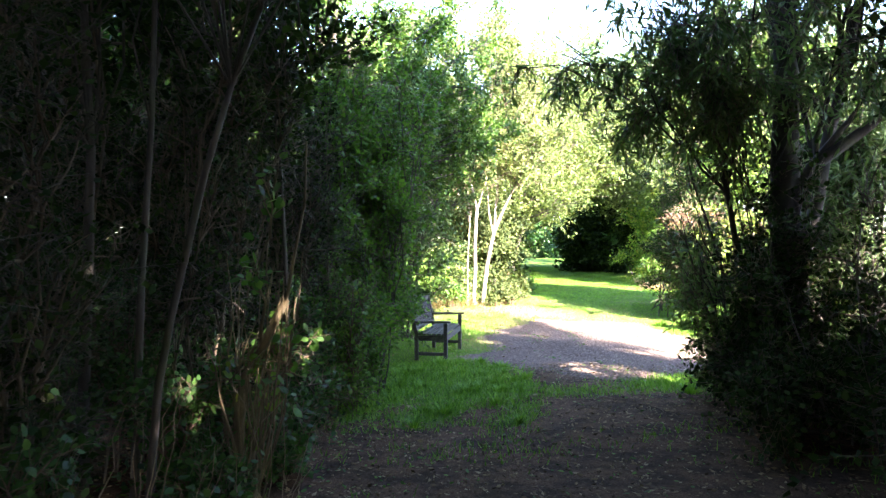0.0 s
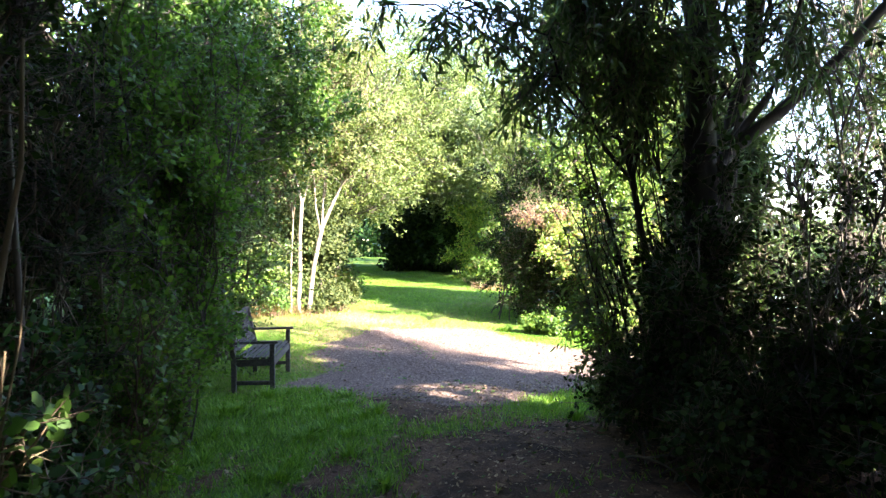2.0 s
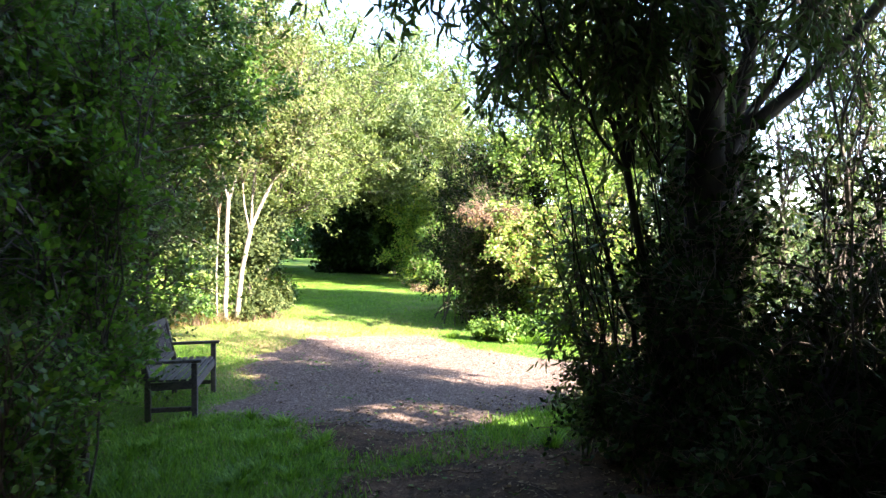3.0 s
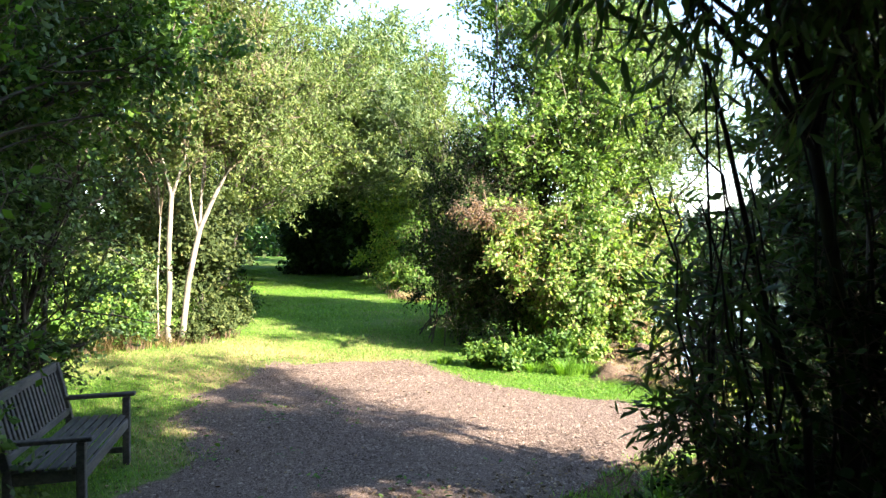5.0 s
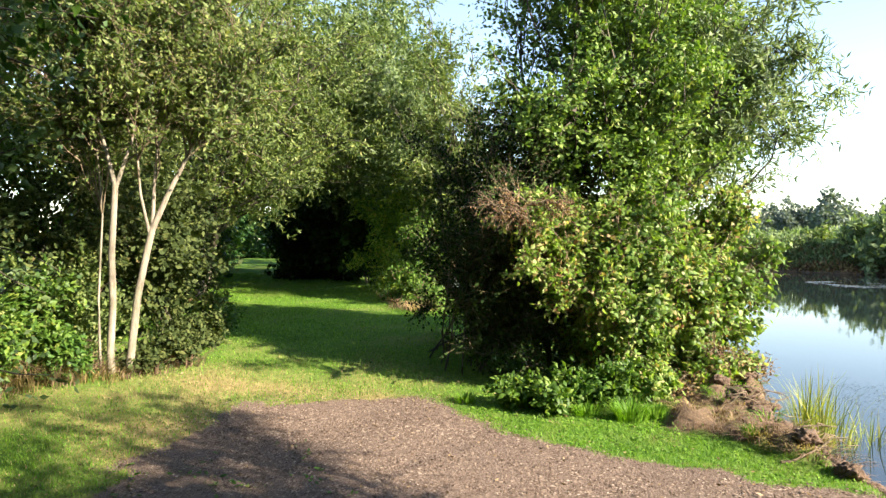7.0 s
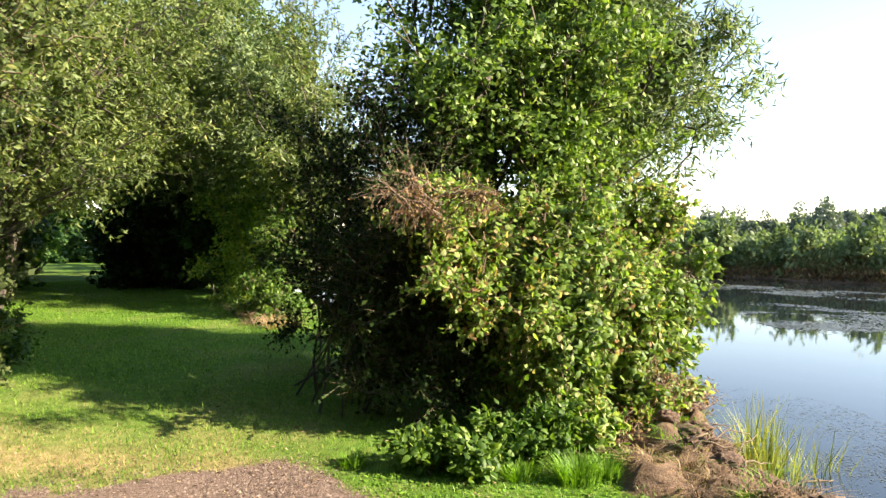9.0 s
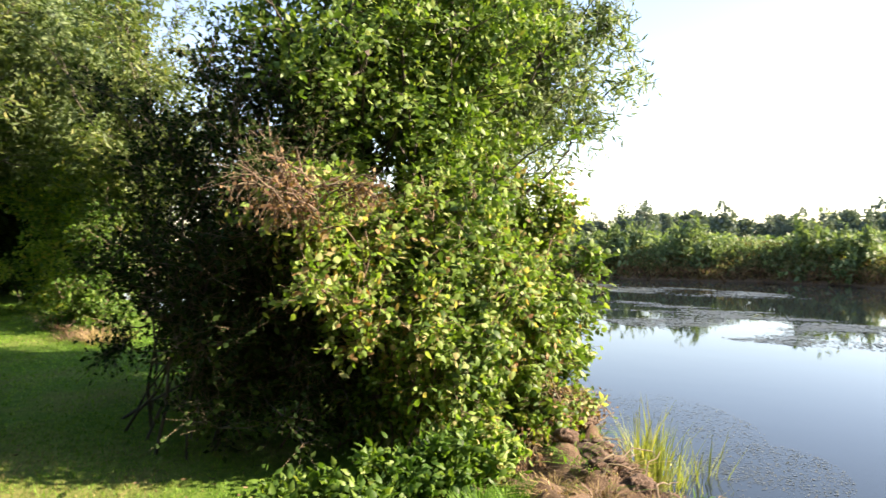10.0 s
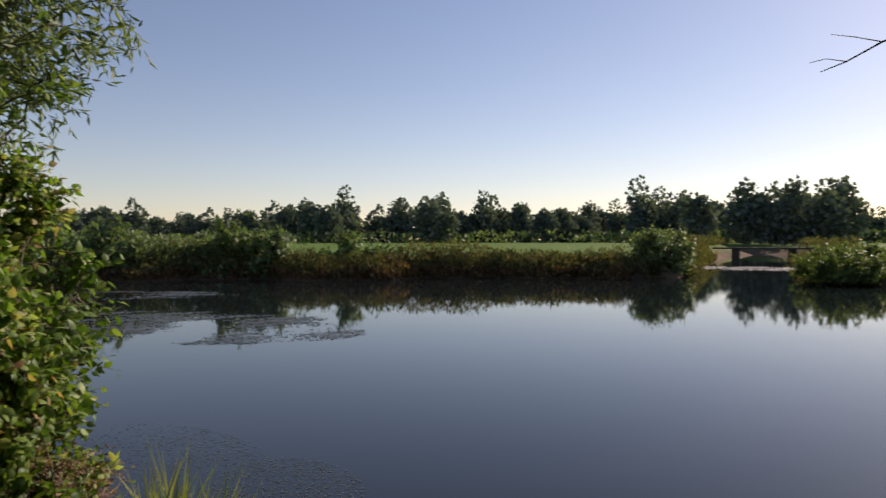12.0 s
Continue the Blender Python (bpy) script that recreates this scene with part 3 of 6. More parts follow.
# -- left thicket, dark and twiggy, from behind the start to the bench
# thicket's shade is put into the leaf colour
THORN = dict(kind="small", mat=L_SHADED, twig_len=0.4, ratio=0.7, stem_name="stem")
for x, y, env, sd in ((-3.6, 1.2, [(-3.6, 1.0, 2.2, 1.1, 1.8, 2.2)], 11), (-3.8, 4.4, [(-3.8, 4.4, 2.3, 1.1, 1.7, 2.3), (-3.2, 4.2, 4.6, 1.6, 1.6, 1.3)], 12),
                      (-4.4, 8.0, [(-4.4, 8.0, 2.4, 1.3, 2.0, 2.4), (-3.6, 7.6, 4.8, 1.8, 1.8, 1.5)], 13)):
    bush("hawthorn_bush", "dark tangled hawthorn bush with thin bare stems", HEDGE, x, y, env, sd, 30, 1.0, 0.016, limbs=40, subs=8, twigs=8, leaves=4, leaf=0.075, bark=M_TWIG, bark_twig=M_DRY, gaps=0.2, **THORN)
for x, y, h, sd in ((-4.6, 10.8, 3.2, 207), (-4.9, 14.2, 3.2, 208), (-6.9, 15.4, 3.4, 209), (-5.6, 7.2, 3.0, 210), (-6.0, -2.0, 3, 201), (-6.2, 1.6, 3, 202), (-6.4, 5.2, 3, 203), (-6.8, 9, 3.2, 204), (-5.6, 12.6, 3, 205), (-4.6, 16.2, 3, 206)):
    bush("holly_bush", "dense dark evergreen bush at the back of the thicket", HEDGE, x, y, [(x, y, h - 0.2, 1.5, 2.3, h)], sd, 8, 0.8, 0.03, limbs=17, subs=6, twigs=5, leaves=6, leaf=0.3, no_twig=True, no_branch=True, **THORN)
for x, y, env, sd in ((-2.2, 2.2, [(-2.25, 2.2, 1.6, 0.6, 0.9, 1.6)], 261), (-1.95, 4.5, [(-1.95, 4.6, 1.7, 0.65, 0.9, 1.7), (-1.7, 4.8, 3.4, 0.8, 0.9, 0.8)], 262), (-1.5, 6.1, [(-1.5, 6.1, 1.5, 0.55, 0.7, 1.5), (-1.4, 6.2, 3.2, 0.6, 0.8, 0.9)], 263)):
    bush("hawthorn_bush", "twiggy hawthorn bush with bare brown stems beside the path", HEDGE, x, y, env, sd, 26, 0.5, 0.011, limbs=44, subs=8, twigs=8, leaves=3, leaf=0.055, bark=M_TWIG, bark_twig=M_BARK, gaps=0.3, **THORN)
for x, y, rx, ry, h, sd, mt in ((-1.9, 2.0, 0.5, 0.8, 0.5, 211, L_DEEP), (-1.3, 3.05, 0.25, 0.4, 0.25, 212, L_DEEP), (-1.12, 4.4, 0.28, 0.45, 0.3, 213, L_DEEP), (-1.12, 5.3, 0.4, 0.6, 0.75, 214, L_DEEP), (-1.05, 6.2, 0.42, 0.6, 1.1, 215, L_LUSH),
                                (-1.7, 3.9, 0.4, 0.6, 0.6, 216, L_DEEP), (-2.6, 0.9, 0.6, 1.0, 0.8, 217, L_DEEP), (-3.2, 6.0, 0.7, 0.8, 0.8, 219, L_DEEP), (-4.3, 7.4, 0.8, 0.9, 0.9, 220, L_DEEP), (-2.9, 4.2, 0.6, 0.8, 0.8, 225, L_DEEP), (-5.2, 9.6, 0.9, 0.9, 1.0, 226, L_DEEP), (-0.85, 6.9, 0.35, 0.45, 0.6, 218, L_LUSH)):
    bush("bramble", "low bramble and nettle growth at the hedge's foot", HEDGE, x, y, [(x, y, h * 0.8, rx, ry, h)], sd, 14, rx * 0.8, 0.006, limbs=26, subs=6, twigs=6, leaves=4, leaf=0.055, ratio=0.75, kind="round",
         mat=mt, twig_len=0.2, bark=M_DRY, stem_name="stem")
# coppiced stool: one mossy pole and a fan of thin sprouts
r = np.random.RandomState(140)
poles = [(np.array([(-1.3, 3.78, -0.05), (-1.26, 3.74, 0.6), (-1.21, 3.7, 0.92), (-1.08, 3.65, 1.12), (-0.9, 3.58, 1.46)]), 0.04, 0.026),
         (np.array([(-0.9, 3.58, 1.45), (-0.82, 3.5, 1.8), (-0.74, 3.4, 2.1), (-0.72, 3.35, 2.5)]), 0.014, 0.006)]
for k in range(26):
    a = np.array([-1.3 + r.uniform(-0.16, 0.2), 3.8 + r.uniform(-0.22, 0.25), -0.05])
    e = np.array([-1.05 + r.uniform(-0.3, 0.25), 3.62 + r.uniform(-0.3, 0.5), r.uniform(1.1, 2.0)])
    poles.append((bend(a, e, r, 8, 0.06, 0.02), r.uniform(0.006, 0.013), 0.004))
plant("hazel_coppice", "hazel coppice stool with a mossy pole and thin pale sprouts", "bush", HEDGE, (-1.3, 3.8, 0.0), poles, [(-1.0, 3.25, 2.12, 0.3, 0.2, 0.08), (-1.15, 3.9, 0.8, 0.3, 0.3, 0.4)],
      limbs=7, subs=4, twigs=3, leaves=4, leaf=0.075, ratio=0.85, kind="round", mat=L_MID, bark=M_HAZEL, twig_len=0.25, sub_len=0.3, stem_name="pole", seed=14, limb_from=1.1)


def dead_canes(label, x, y, n, tall, reach, seed):
    """A sheaf of dry bramble canes, each arching its own way."""
    r = np.random.RandomState(seed)
    z = float(land(np.float64(x), np.float64(y)))
    thing = tagged(new("dead_canes"), label, "dead canes", HEDGE)
    thing.location = (x, y, z)
    for k in range(n):
        a = np.array([r.uniform(-0.25, 0.25), r.uniform(-0.3, 0.3), -0.03])
        t = r.uniform(0, 6.283)
        e = a + np.array([reach * math.cos(t) * r.uniform(0.3, 1), reach * math.sin(t) * r.uniform(0.3, 1), tall * r.uniform(0.3, 1.1)])
        V, F = tubes([(bend(a, e, r, 7, 0.2, 0.05), r.uniform(0.003, 0.007), 0.002)], 4)
        put("cane", mesh_of("dead_cane", V, F), M_CANE, thing, smooth=True)
    return thing


for k, (x, y, n, tall, reach) in enumerate(((-1.15, 3.4, 16, 0.9, 0.35), (-1.25, 4.35, 14, 0.8, 0.35), (-1.5, 2.9, 14, 1.1, 0.4), (-1.15, 5.2, 10, 0.9, 0.35), (-1.8, 2.2, 12, 1.2, 0.5))):
    dead_canes("pale dry bramble canes leaning at the hedge's foot", x, y, n, tall, reach, 640 + k)
# slender bush at the hedge's end, beside the bench
r = np.random.RandomState(150)
stems = [(np.array([(-0.55, 7.62, -0.05), (-0.57, 7.6, 0.5), (-0.62, 7.6, 0.96), (-0.67, 7.6, 1.5)]), 0.034, 0.026), (np.array([(-0.67, 7.6, 1.48), (-0.76, 7.6, 1.85), (-0.86, 7.6, 2.21), (-0.95, 7.65, 3.2)]), 0.02, 0.008),
         (np.array([(-0.66, 7.6, 1.45), (-0.5, 7.6, 1.75), (-0.34, 7.6, 2.05), (-0.22, 7.6, 2.33), (-0.1, 7.7, 3.0)]), 0.019, 0.007), (np.array([(-0.6, 7.75, -0.05), (-0.5, 7.72, 0.9), (-0.46, 7.7, 1.8), (-0.57, 7.75, 2.8)]), 0.018, 0.007)]
for k in range(5):
    a = np.array([-0.7 + r.uniform(-0.3, 0.2), 7.7 + r.uniform(-0.4, 0.5), -0.05])
    stems.append((bend(a, a + np.array([r.uniform(-0.3, 0.3), r.uniform(-0.3, 0.3), r.uniform(2.2, 3.4)]), r, 9, 0.05, 0.03), r.uniform(0.009, 0.016), 0.004))
plant("privet_bush", "leafy green bush with slender forking stems beside the bench", "bush", HEDGE, (-0.6, 7.7, 0.0), stems,
      [(-0.68, 7.75, 1.6, 0.45, 0.75, 1.6), (-0.7, 8.1, 3.4, 0.75, 1.0, 1.2), (-0.85, 7.0, 0.8, 0.4, 0.6, 0.8), (-0.4, 8.6, 1.1, 0.25, 0.4, 1.1), (-0.5, 7.6, 2.7, 0.42, 0.55, 0.8), (-0.9, 6.6, 2.4, 0.4, 0.7, 1.1)],
      limbs=70, subs=9, twigs=8, leaves=6, leaf=0.066, ratio=0.62, kind="small", mat=L_PRIVET, twig_len=0.28, stem_name="stem", gaps=0.12, seed=15)
for x, y, sd, mt in ((-1.1, 10.6, 16, L_WILLOW), (-0.6, 12.2, 178, L_WILLOW), (-1.7, 13.9, 17, L_MID), (-2.6, 15.6, 177, L_GREY)):
    bush("hazel_bush", "green hazel bush behind the bench", HEDGE, x, y, [(x, y, 1.8, 1.0, 1.6, 1.9), (x + 0.4, y - 0.2, 4.0, 1.3, 1.6, 1.4)], sd, 8, 0.4, 0.035,
         limbs=48, subs=8, twigs=9, leaves=8, leaf=0.066, ratio=0.6, kind="small", mat=mt, twig_len=0.35, stem_name="stem", no_twig=True)
tree("sallow_tree", "dark spreading tree overhanging the bench", HEDGE, -1.9, 9.4, 6.0, [(-0.8, 10.2, 5.0, 1.6, 2.0, 1.1), (-2.4, 9.0, 6.2, 2.2, 2.6, 1.5)] + 2 * [(0.2, 11.5, 5.7, 1.3, 1.1, 0.8)] + 4 * [(0.7, 10.6, 4.3, 0.9, 0.9, 0.45), (0.35, 10.4, 3.3, 0.5, 0.7, 0.45)] + 4 * [(1.5, 10.5, 4.3, 0.6, 0.5, 0.14), (1.05, 10.6, 3.65, 0.4, 0.4, 0.12)], 18, 0.08, (0.5, 0.2),
     limbs=76, subs=10, twigs=9, leaves=8, leaf=0.07, ratio=0.6, kind="small", mat=L_MID, twig_len=0.35, no_twig=True)
# unseen tree, added to close the sky above the thicket
tree("sallow_tree", "unseen tree added at the back of the thicket to shut out sky light", HEDGE, -4.8, 3.4, 6.5, [(-4.2, 3.4, 6.4, 2.2, 3.4, 1.1), (-3.8, 7.4, 6.8, 2.0, 1.8, 1.0)], 192, 0.12, limbs=44, subs=8, twigs=7, leaves=7, leaf=0.17, ratio=0.65, kind="small",
     mat=L_SHADED, twig_len=0.5, no_twig=True, no_branch=True)
# its high crowns over the path are out of sight, added for shade
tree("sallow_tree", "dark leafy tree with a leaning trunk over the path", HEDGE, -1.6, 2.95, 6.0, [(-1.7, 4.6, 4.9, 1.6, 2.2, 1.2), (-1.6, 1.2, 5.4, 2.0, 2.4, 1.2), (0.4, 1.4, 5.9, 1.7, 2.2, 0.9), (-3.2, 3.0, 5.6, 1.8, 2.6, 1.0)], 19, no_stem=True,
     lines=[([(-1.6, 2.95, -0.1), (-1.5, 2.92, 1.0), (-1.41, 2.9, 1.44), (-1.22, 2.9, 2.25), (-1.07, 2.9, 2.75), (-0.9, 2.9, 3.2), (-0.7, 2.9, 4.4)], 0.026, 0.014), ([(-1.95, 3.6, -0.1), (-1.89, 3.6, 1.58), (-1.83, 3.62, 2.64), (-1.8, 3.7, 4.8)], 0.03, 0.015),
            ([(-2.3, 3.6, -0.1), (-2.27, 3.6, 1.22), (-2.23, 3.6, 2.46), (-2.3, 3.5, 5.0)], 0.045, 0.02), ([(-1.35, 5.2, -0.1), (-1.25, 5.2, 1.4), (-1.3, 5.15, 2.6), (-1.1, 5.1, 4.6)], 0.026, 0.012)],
     limbs=60, subs=10, twigs=8, leaves=7, leaf=0.08, ratio=0.65, kind="small", mat=L_SHADED, twig_len=0.4, no_twig=True, bark=M_BARK, limb_from=2.6)
# -- right side: old willow with ivy and a fan of stems
WILLOW = "willows on the lake bank"
# thin stems that fan out from the willow's foot over the path's edge
FAN = []
r = np.random.RandomState(160)
for k in range(16):
    u = k / 15
    b = np.array([3.55 + 0.3 * u + r.uniform(-0.1, 0.1), 7.1 - 0.9 * u + r.uniform(-0.15, 0.15), -0.05])
    e = np.array([2.5 + 0.9 * u + r.uniform(-0.12, 0.12), 6.4 - 0.5 * u + r.uniform(-0.2, 0.2), 2.2 + 0.5 * u + r.uniform(-0.5, 0.5)])
    m = np.array([b[0] - 0.35 + 0.2 * u + r.uniform(-0.1, 0.1), b[1] - 0.25, 1.1 + r.uniform(-0.2, 0.2)])
    t = np.linspace(0, 1, 9)[:, None]
    c = (1 - t) ** 2 * b + 2 * t * (1 - t) * m + t ** 2 * e
    c[1:-1] += r.normal(size=(7, 3)) * 0.02
    FAN.append((c, r.uniform(0.008, 0.017), 0.004))
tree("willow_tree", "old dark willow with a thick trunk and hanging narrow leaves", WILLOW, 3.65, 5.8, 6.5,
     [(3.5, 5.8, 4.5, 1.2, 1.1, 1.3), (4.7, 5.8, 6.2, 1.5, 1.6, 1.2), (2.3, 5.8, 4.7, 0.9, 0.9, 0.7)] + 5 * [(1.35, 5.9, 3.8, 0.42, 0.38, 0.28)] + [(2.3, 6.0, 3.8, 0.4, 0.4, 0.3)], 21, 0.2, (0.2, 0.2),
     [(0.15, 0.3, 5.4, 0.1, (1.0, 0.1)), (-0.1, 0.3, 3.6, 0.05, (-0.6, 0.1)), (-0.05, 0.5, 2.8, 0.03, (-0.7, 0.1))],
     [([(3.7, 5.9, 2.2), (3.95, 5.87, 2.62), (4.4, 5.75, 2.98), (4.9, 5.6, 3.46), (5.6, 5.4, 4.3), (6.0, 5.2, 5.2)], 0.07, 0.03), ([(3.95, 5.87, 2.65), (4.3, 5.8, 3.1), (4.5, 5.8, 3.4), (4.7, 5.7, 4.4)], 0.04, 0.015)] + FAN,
     limbs=50, subs=9, twigs=8, leaves=6, leaf=0.12, ratio=0.22, kind="lance", mat=L_WILLOW, twig_len=0.5, droop=0.9, limb_parts=True, bark=M_SHADED_BARK, gaps=0.5, limb_from=2.5)
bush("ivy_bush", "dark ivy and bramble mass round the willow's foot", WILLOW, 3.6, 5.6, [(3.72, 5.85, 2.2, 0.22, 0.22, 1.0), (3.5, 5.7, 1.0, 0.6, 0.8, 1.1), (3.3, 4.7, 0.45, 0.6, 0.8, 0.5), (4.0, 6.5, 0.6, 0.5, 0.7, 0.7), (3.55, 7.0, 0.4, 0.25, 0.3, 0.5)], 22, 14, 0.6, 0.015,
     limbs=76, subs=8, twigs=7, leaves=5, leaf=0.055, ratio=0.85, kind="round", mat=L_SHADED, twig_len=0.3, stem_name="stem", gaps=0.15)
bush("willow_bush", "dark willow bush with long narrow leaves on the bank", WILLOW, 5.05, 7.7, [(5.0, 7.6, 1.4, 0.35, 0.4, 1.3), (4.62, 7.75, 1.7, 0.22, 0.22, 0.8), (5.0, 7.45, 3.3, 0.42, 0.4, 1.1), (5.2, 7.3, 2.4, 0.35, 0.5, 1.6), (4.95, 7.6, 0.5, 0.3, 0.3, 0.5)], 23, 18, 0.22, 0.014,
     limbs=54, subs=7, twigs=7, leaves=8, sub_len=0.36, leaf=0.15, ratio=0.19, kind="lance", mat=L_WILLOW, twig_len=0.42, droop=0.35, stem_name="stem", gaps=0.58)
bush("willow_bush", "dark willow scrub on the bank", WILLOW, 5.0, 6.9, [(4.95, 6.9, 1.3, 0.4, 0.6, 1.3), (5.0, 6.8, 2.6, 0.4, 0.5, 0.9)], 239, 12, 0.25, 0.018,
     limbs=17, subs=7, twigs=8, leaves=7, sub_len=0.45, leaf=0.11, ratio=0.24, kind="small", mat=L_WILLOW, twig_len=0.42, droop=0.35, stem_name="stem", gaps=0.75)
bush("willow_bush", "slender willow shoots with narrow leaves at the old trunk's foot", WILLOW, 3.55, 6.9, [(3.1, 6.6, 1.7, 0.25, 0.25, 0.9), (3.45, 6.9, 0.9, 0.2, 0.2, 0.7)], 241, 8, 0.2, 0.009,
     limbs=19, subs=5, twigs=5, leaves=6, sub_len=0.3, leaf=0.1, ratio=0.22, kind="lance", mat=L_WILLOW, twig_len=0.32, droop=0.35, stem_name="stem", gaps=0.4)
# its upper crowns are out of sight, added to throw shade on the gravel
leaning = bush("willow_bush", "dark willow bush leaning out over the water", WILLOW, 5.7, 6.2, [(6.0, 6.5, 2.4, 0.4, 0.5, 0.9), (6.8, 7.1, 3.4, 0.7, 0.6, 0.9), (6.3, 6.0, 4.9, 1.1, 1.0, 1.3), (6.9, 7.5, 5.4, 1.1, 1.0, 0.9), (6.6, 7.0, 5.8, 1.0, 1.0, 0.7), (7.3, 8.3, 5.0, 0.6, 0.6, 0.6)], 230, 10, 0.3, 0.025,
     gaps=0.74, limbs=64, subs=6, twigs=7, leaves=7, leaf=0.11, ratio=0.23, kind="small", mat=L_WILLOW, twig_len=0.45, droop=0.4, stem_name="stem")
V, F = tubes([([(6.9, 5.6, 4.3), (7.4, 6.2, 4.0), (7.9, 7.0, 3.75), (8.26, 7.5, 3.56), (8.3, 7.75, 3.42), (8.31, 7.95, 3.34)], 0.014, 0.003), ([(8.26, 7.5, 3.56), (8.3, 7.68, 3.6), (8.32, 7.86, 3.62)], 0.005, 0.002),
              ([(8.3, 7.75, 3.42), (8.32, 7.9, 3.44), (8.33, 8.02, 3.41)], 0.004, 0.002)], 4)
put("bare_twig", mesh_of("bare_twig", V - np.array(leaning.location), F), M_BARK, leaning, "bare hanging twig over the water")
bush("thorn_bush", "thin twiggy thorn bush beside the willow", WILLOW, 4.2, 4.9, [(4.3, 5.0, 1.8, 0.6, 0.8, 1.2)], 229, 12, 0.4, 0.012, limbs=19, subs=8, twigs=7, leaves=3, leaf=0.06, gaps=0.6, bark_twig=M_BARK, **THORN)
# unseen alder, its crowns placed where they block the sun
tree("shade_alder", "unseen tall alder added on the lake bank to shade the path", WILLOW, 4.9, 2.2, 8.5, [(4.4, 2.6, 6.6, 1.8, 2.0, 2.0), (4.2, 0.6, 7.2, 1.8, 1.6, 1.8), (2.5, 2.6, 7.8, 1.5, 1.6, 1.0), (6.6, 1.6, 5.9, 1.6, 1.9, 1.2)] + 2 * [(6.6, 4.6, 4.7, 1.1, 1.2, 0.9)], 231, 0.14, limbs=72, subs=8, twigs=8, leaves=7, leaf=0.14, ratio=0.7, kind="small",
     mat=L_DEEP, twig_len=0.5, no_twig=True)
for x, y, h, sd in ((5.6, 3.0, 0.9, 235), (4.7, 4.6, 0.7, 232), (4.9, 5.8, 0.7, 233), (4.4, 3.4, 0.8, 234)):
    bush("holly_bush", "low dark evergreen bush on the lake bank", WILLOW, x, y, [(x, y, h * 0.8, 0.7, 0.9, h)], sd, 8, 0.4, 0.015, limbs=30, subs=7, twigs=7, leaves=6, leaf=0.09, **THORN)
bush("alder_bush", "green bush on the lake bank with light between its leaves", WILLOW, 5.4, 4.0, [(5.4, 4.2, 1.8, 0.8, 1.6, 1.7), (5.2, 2.4, 2.4, 0.9, 1.6, 2.2)], 24, 10, 0.5, 0.02,
     limbs=36, subs=7, twigs=8, leaves=6, leaf=0.065, ratio=0.7, kind="small", mat=L_LUSH, twig_len=0.4, stem_name="stem", gaps=0.75)
bush("thorn_bush", "dark thorn bush beside the path", WILLOW, 3.6, 2.6, [(3.6, 2.6, 1.3, 0.8, 1.4, 1.4), (3.7, 2.2, 3.6, 1.2, 1.8, 1.4)], 25, 10, 0.5, 0.03, limbs=40, subs=8, twigs=9, leaves=7, leaf=0.07, **THORN)
# unseen bushes, added as a screen against light from behind and the lake
for x, y, sd in ((0.6, -6.2, 221), (4.6, -4.4, 222), (-3.4, -3.4, 223), (7.4, -1.6, 224), (5.4, -1.8, 227), (5.6, 0.6, 228), (-1.6, -6.0, 236)):
    bush("holly_bush", "unseen evergreen bush added to keep light off the start of the path", HEDGE, x, y, [(x, y, 2.6, 1.6, 1.8, 2.8)], sd, 8, 0.8, 0.03, limbs=22, subs=6, twigs=5, leaves=6, leaf=0.34, no_twig=True, no_branch=True, **THORN)
# unseen trees behind the start, put there for the shade that lies over the path
for x, y, env, sd in ((4.4, -1.4, [(3.4, -1.0, 5.6, 2.2, 2.8, 2.2), (4.6, 1.6, 5.4, 1.6, 1.8, 1.6)], 26), (-2.6, -4.2, [(-2.0, -3.6, 5.6, 2.6, 2.6, 2.6)], 27),
                      (3.4, -6.0, [(3.2, -5.6, 4.6, 2.6, 2.2, 3.8)], 28), (8.6, -6.4, [(7.4, -5.6, 5.4, 2.6, 2.4, 3.8)], 29)):
    tree("shade_ash", "unseen shading ash tree beside the start of the path", HEDGE, x, y, 7.5, env, sd, 0.16, limbs=34, subs=8, twigs=6, leaves=6, leaf=0.31, ratio=0.65, kind="small", mat=L_DEEP, twig_len=0.5, no_twig=True, no_branch=True)

# unseen close crowns, added to roof the path in and keep it dark
for x, y, env, sd in ((-5.2, -0.6, [(-4.4, -0.8, 8.0, 2.8, 3.2, 1.2), (-5.0, 3.4, 8.2, 2.6, 2.6, 1.2)], 251), (1.6, -4.6, [(0.8, -3.2, 8.0, 3.0, 2.6, 1.3), (1.2, 0.4, 8.6, 2.6, 2.4, 1.0), (-1.7, 3.4, 7.8, 2.2, 2.6, 1.0), (-1.8, 6.8, 8.0, 1.8, 1.6, 0.8)], 252),
                      (5.2, 0.4, [(6.2, 0.4, 7.0, 2.2, 2.4, 1.6), (4.4, 3.4, 8.0, 2.2, 2.4, 1.3)], 253), (-6.4, 8.0, [(-5.4, 8.4, 8.0, 2.6, 3.2, 1.6), (-3.2, 6.4, 8.2, 2.2, 2.4, 1.1)], 254), (5.6, -4.0, [(5.8, -3.2, 7.6, 2.6, 2.8, 2.4)], 255)):
    tree("shade_oak", "unseen oak added so that its crown closes over the path and shades it", HEDGE, x, y, 8.0, env, sd, 0.18, limbs=46, subs=7, twigs=6, leaves=6, leaf=0.42, ratio=0.7, kind="small", mat=L_DEEP, twig_len=0.6, no_twig=True, no_branch=True)

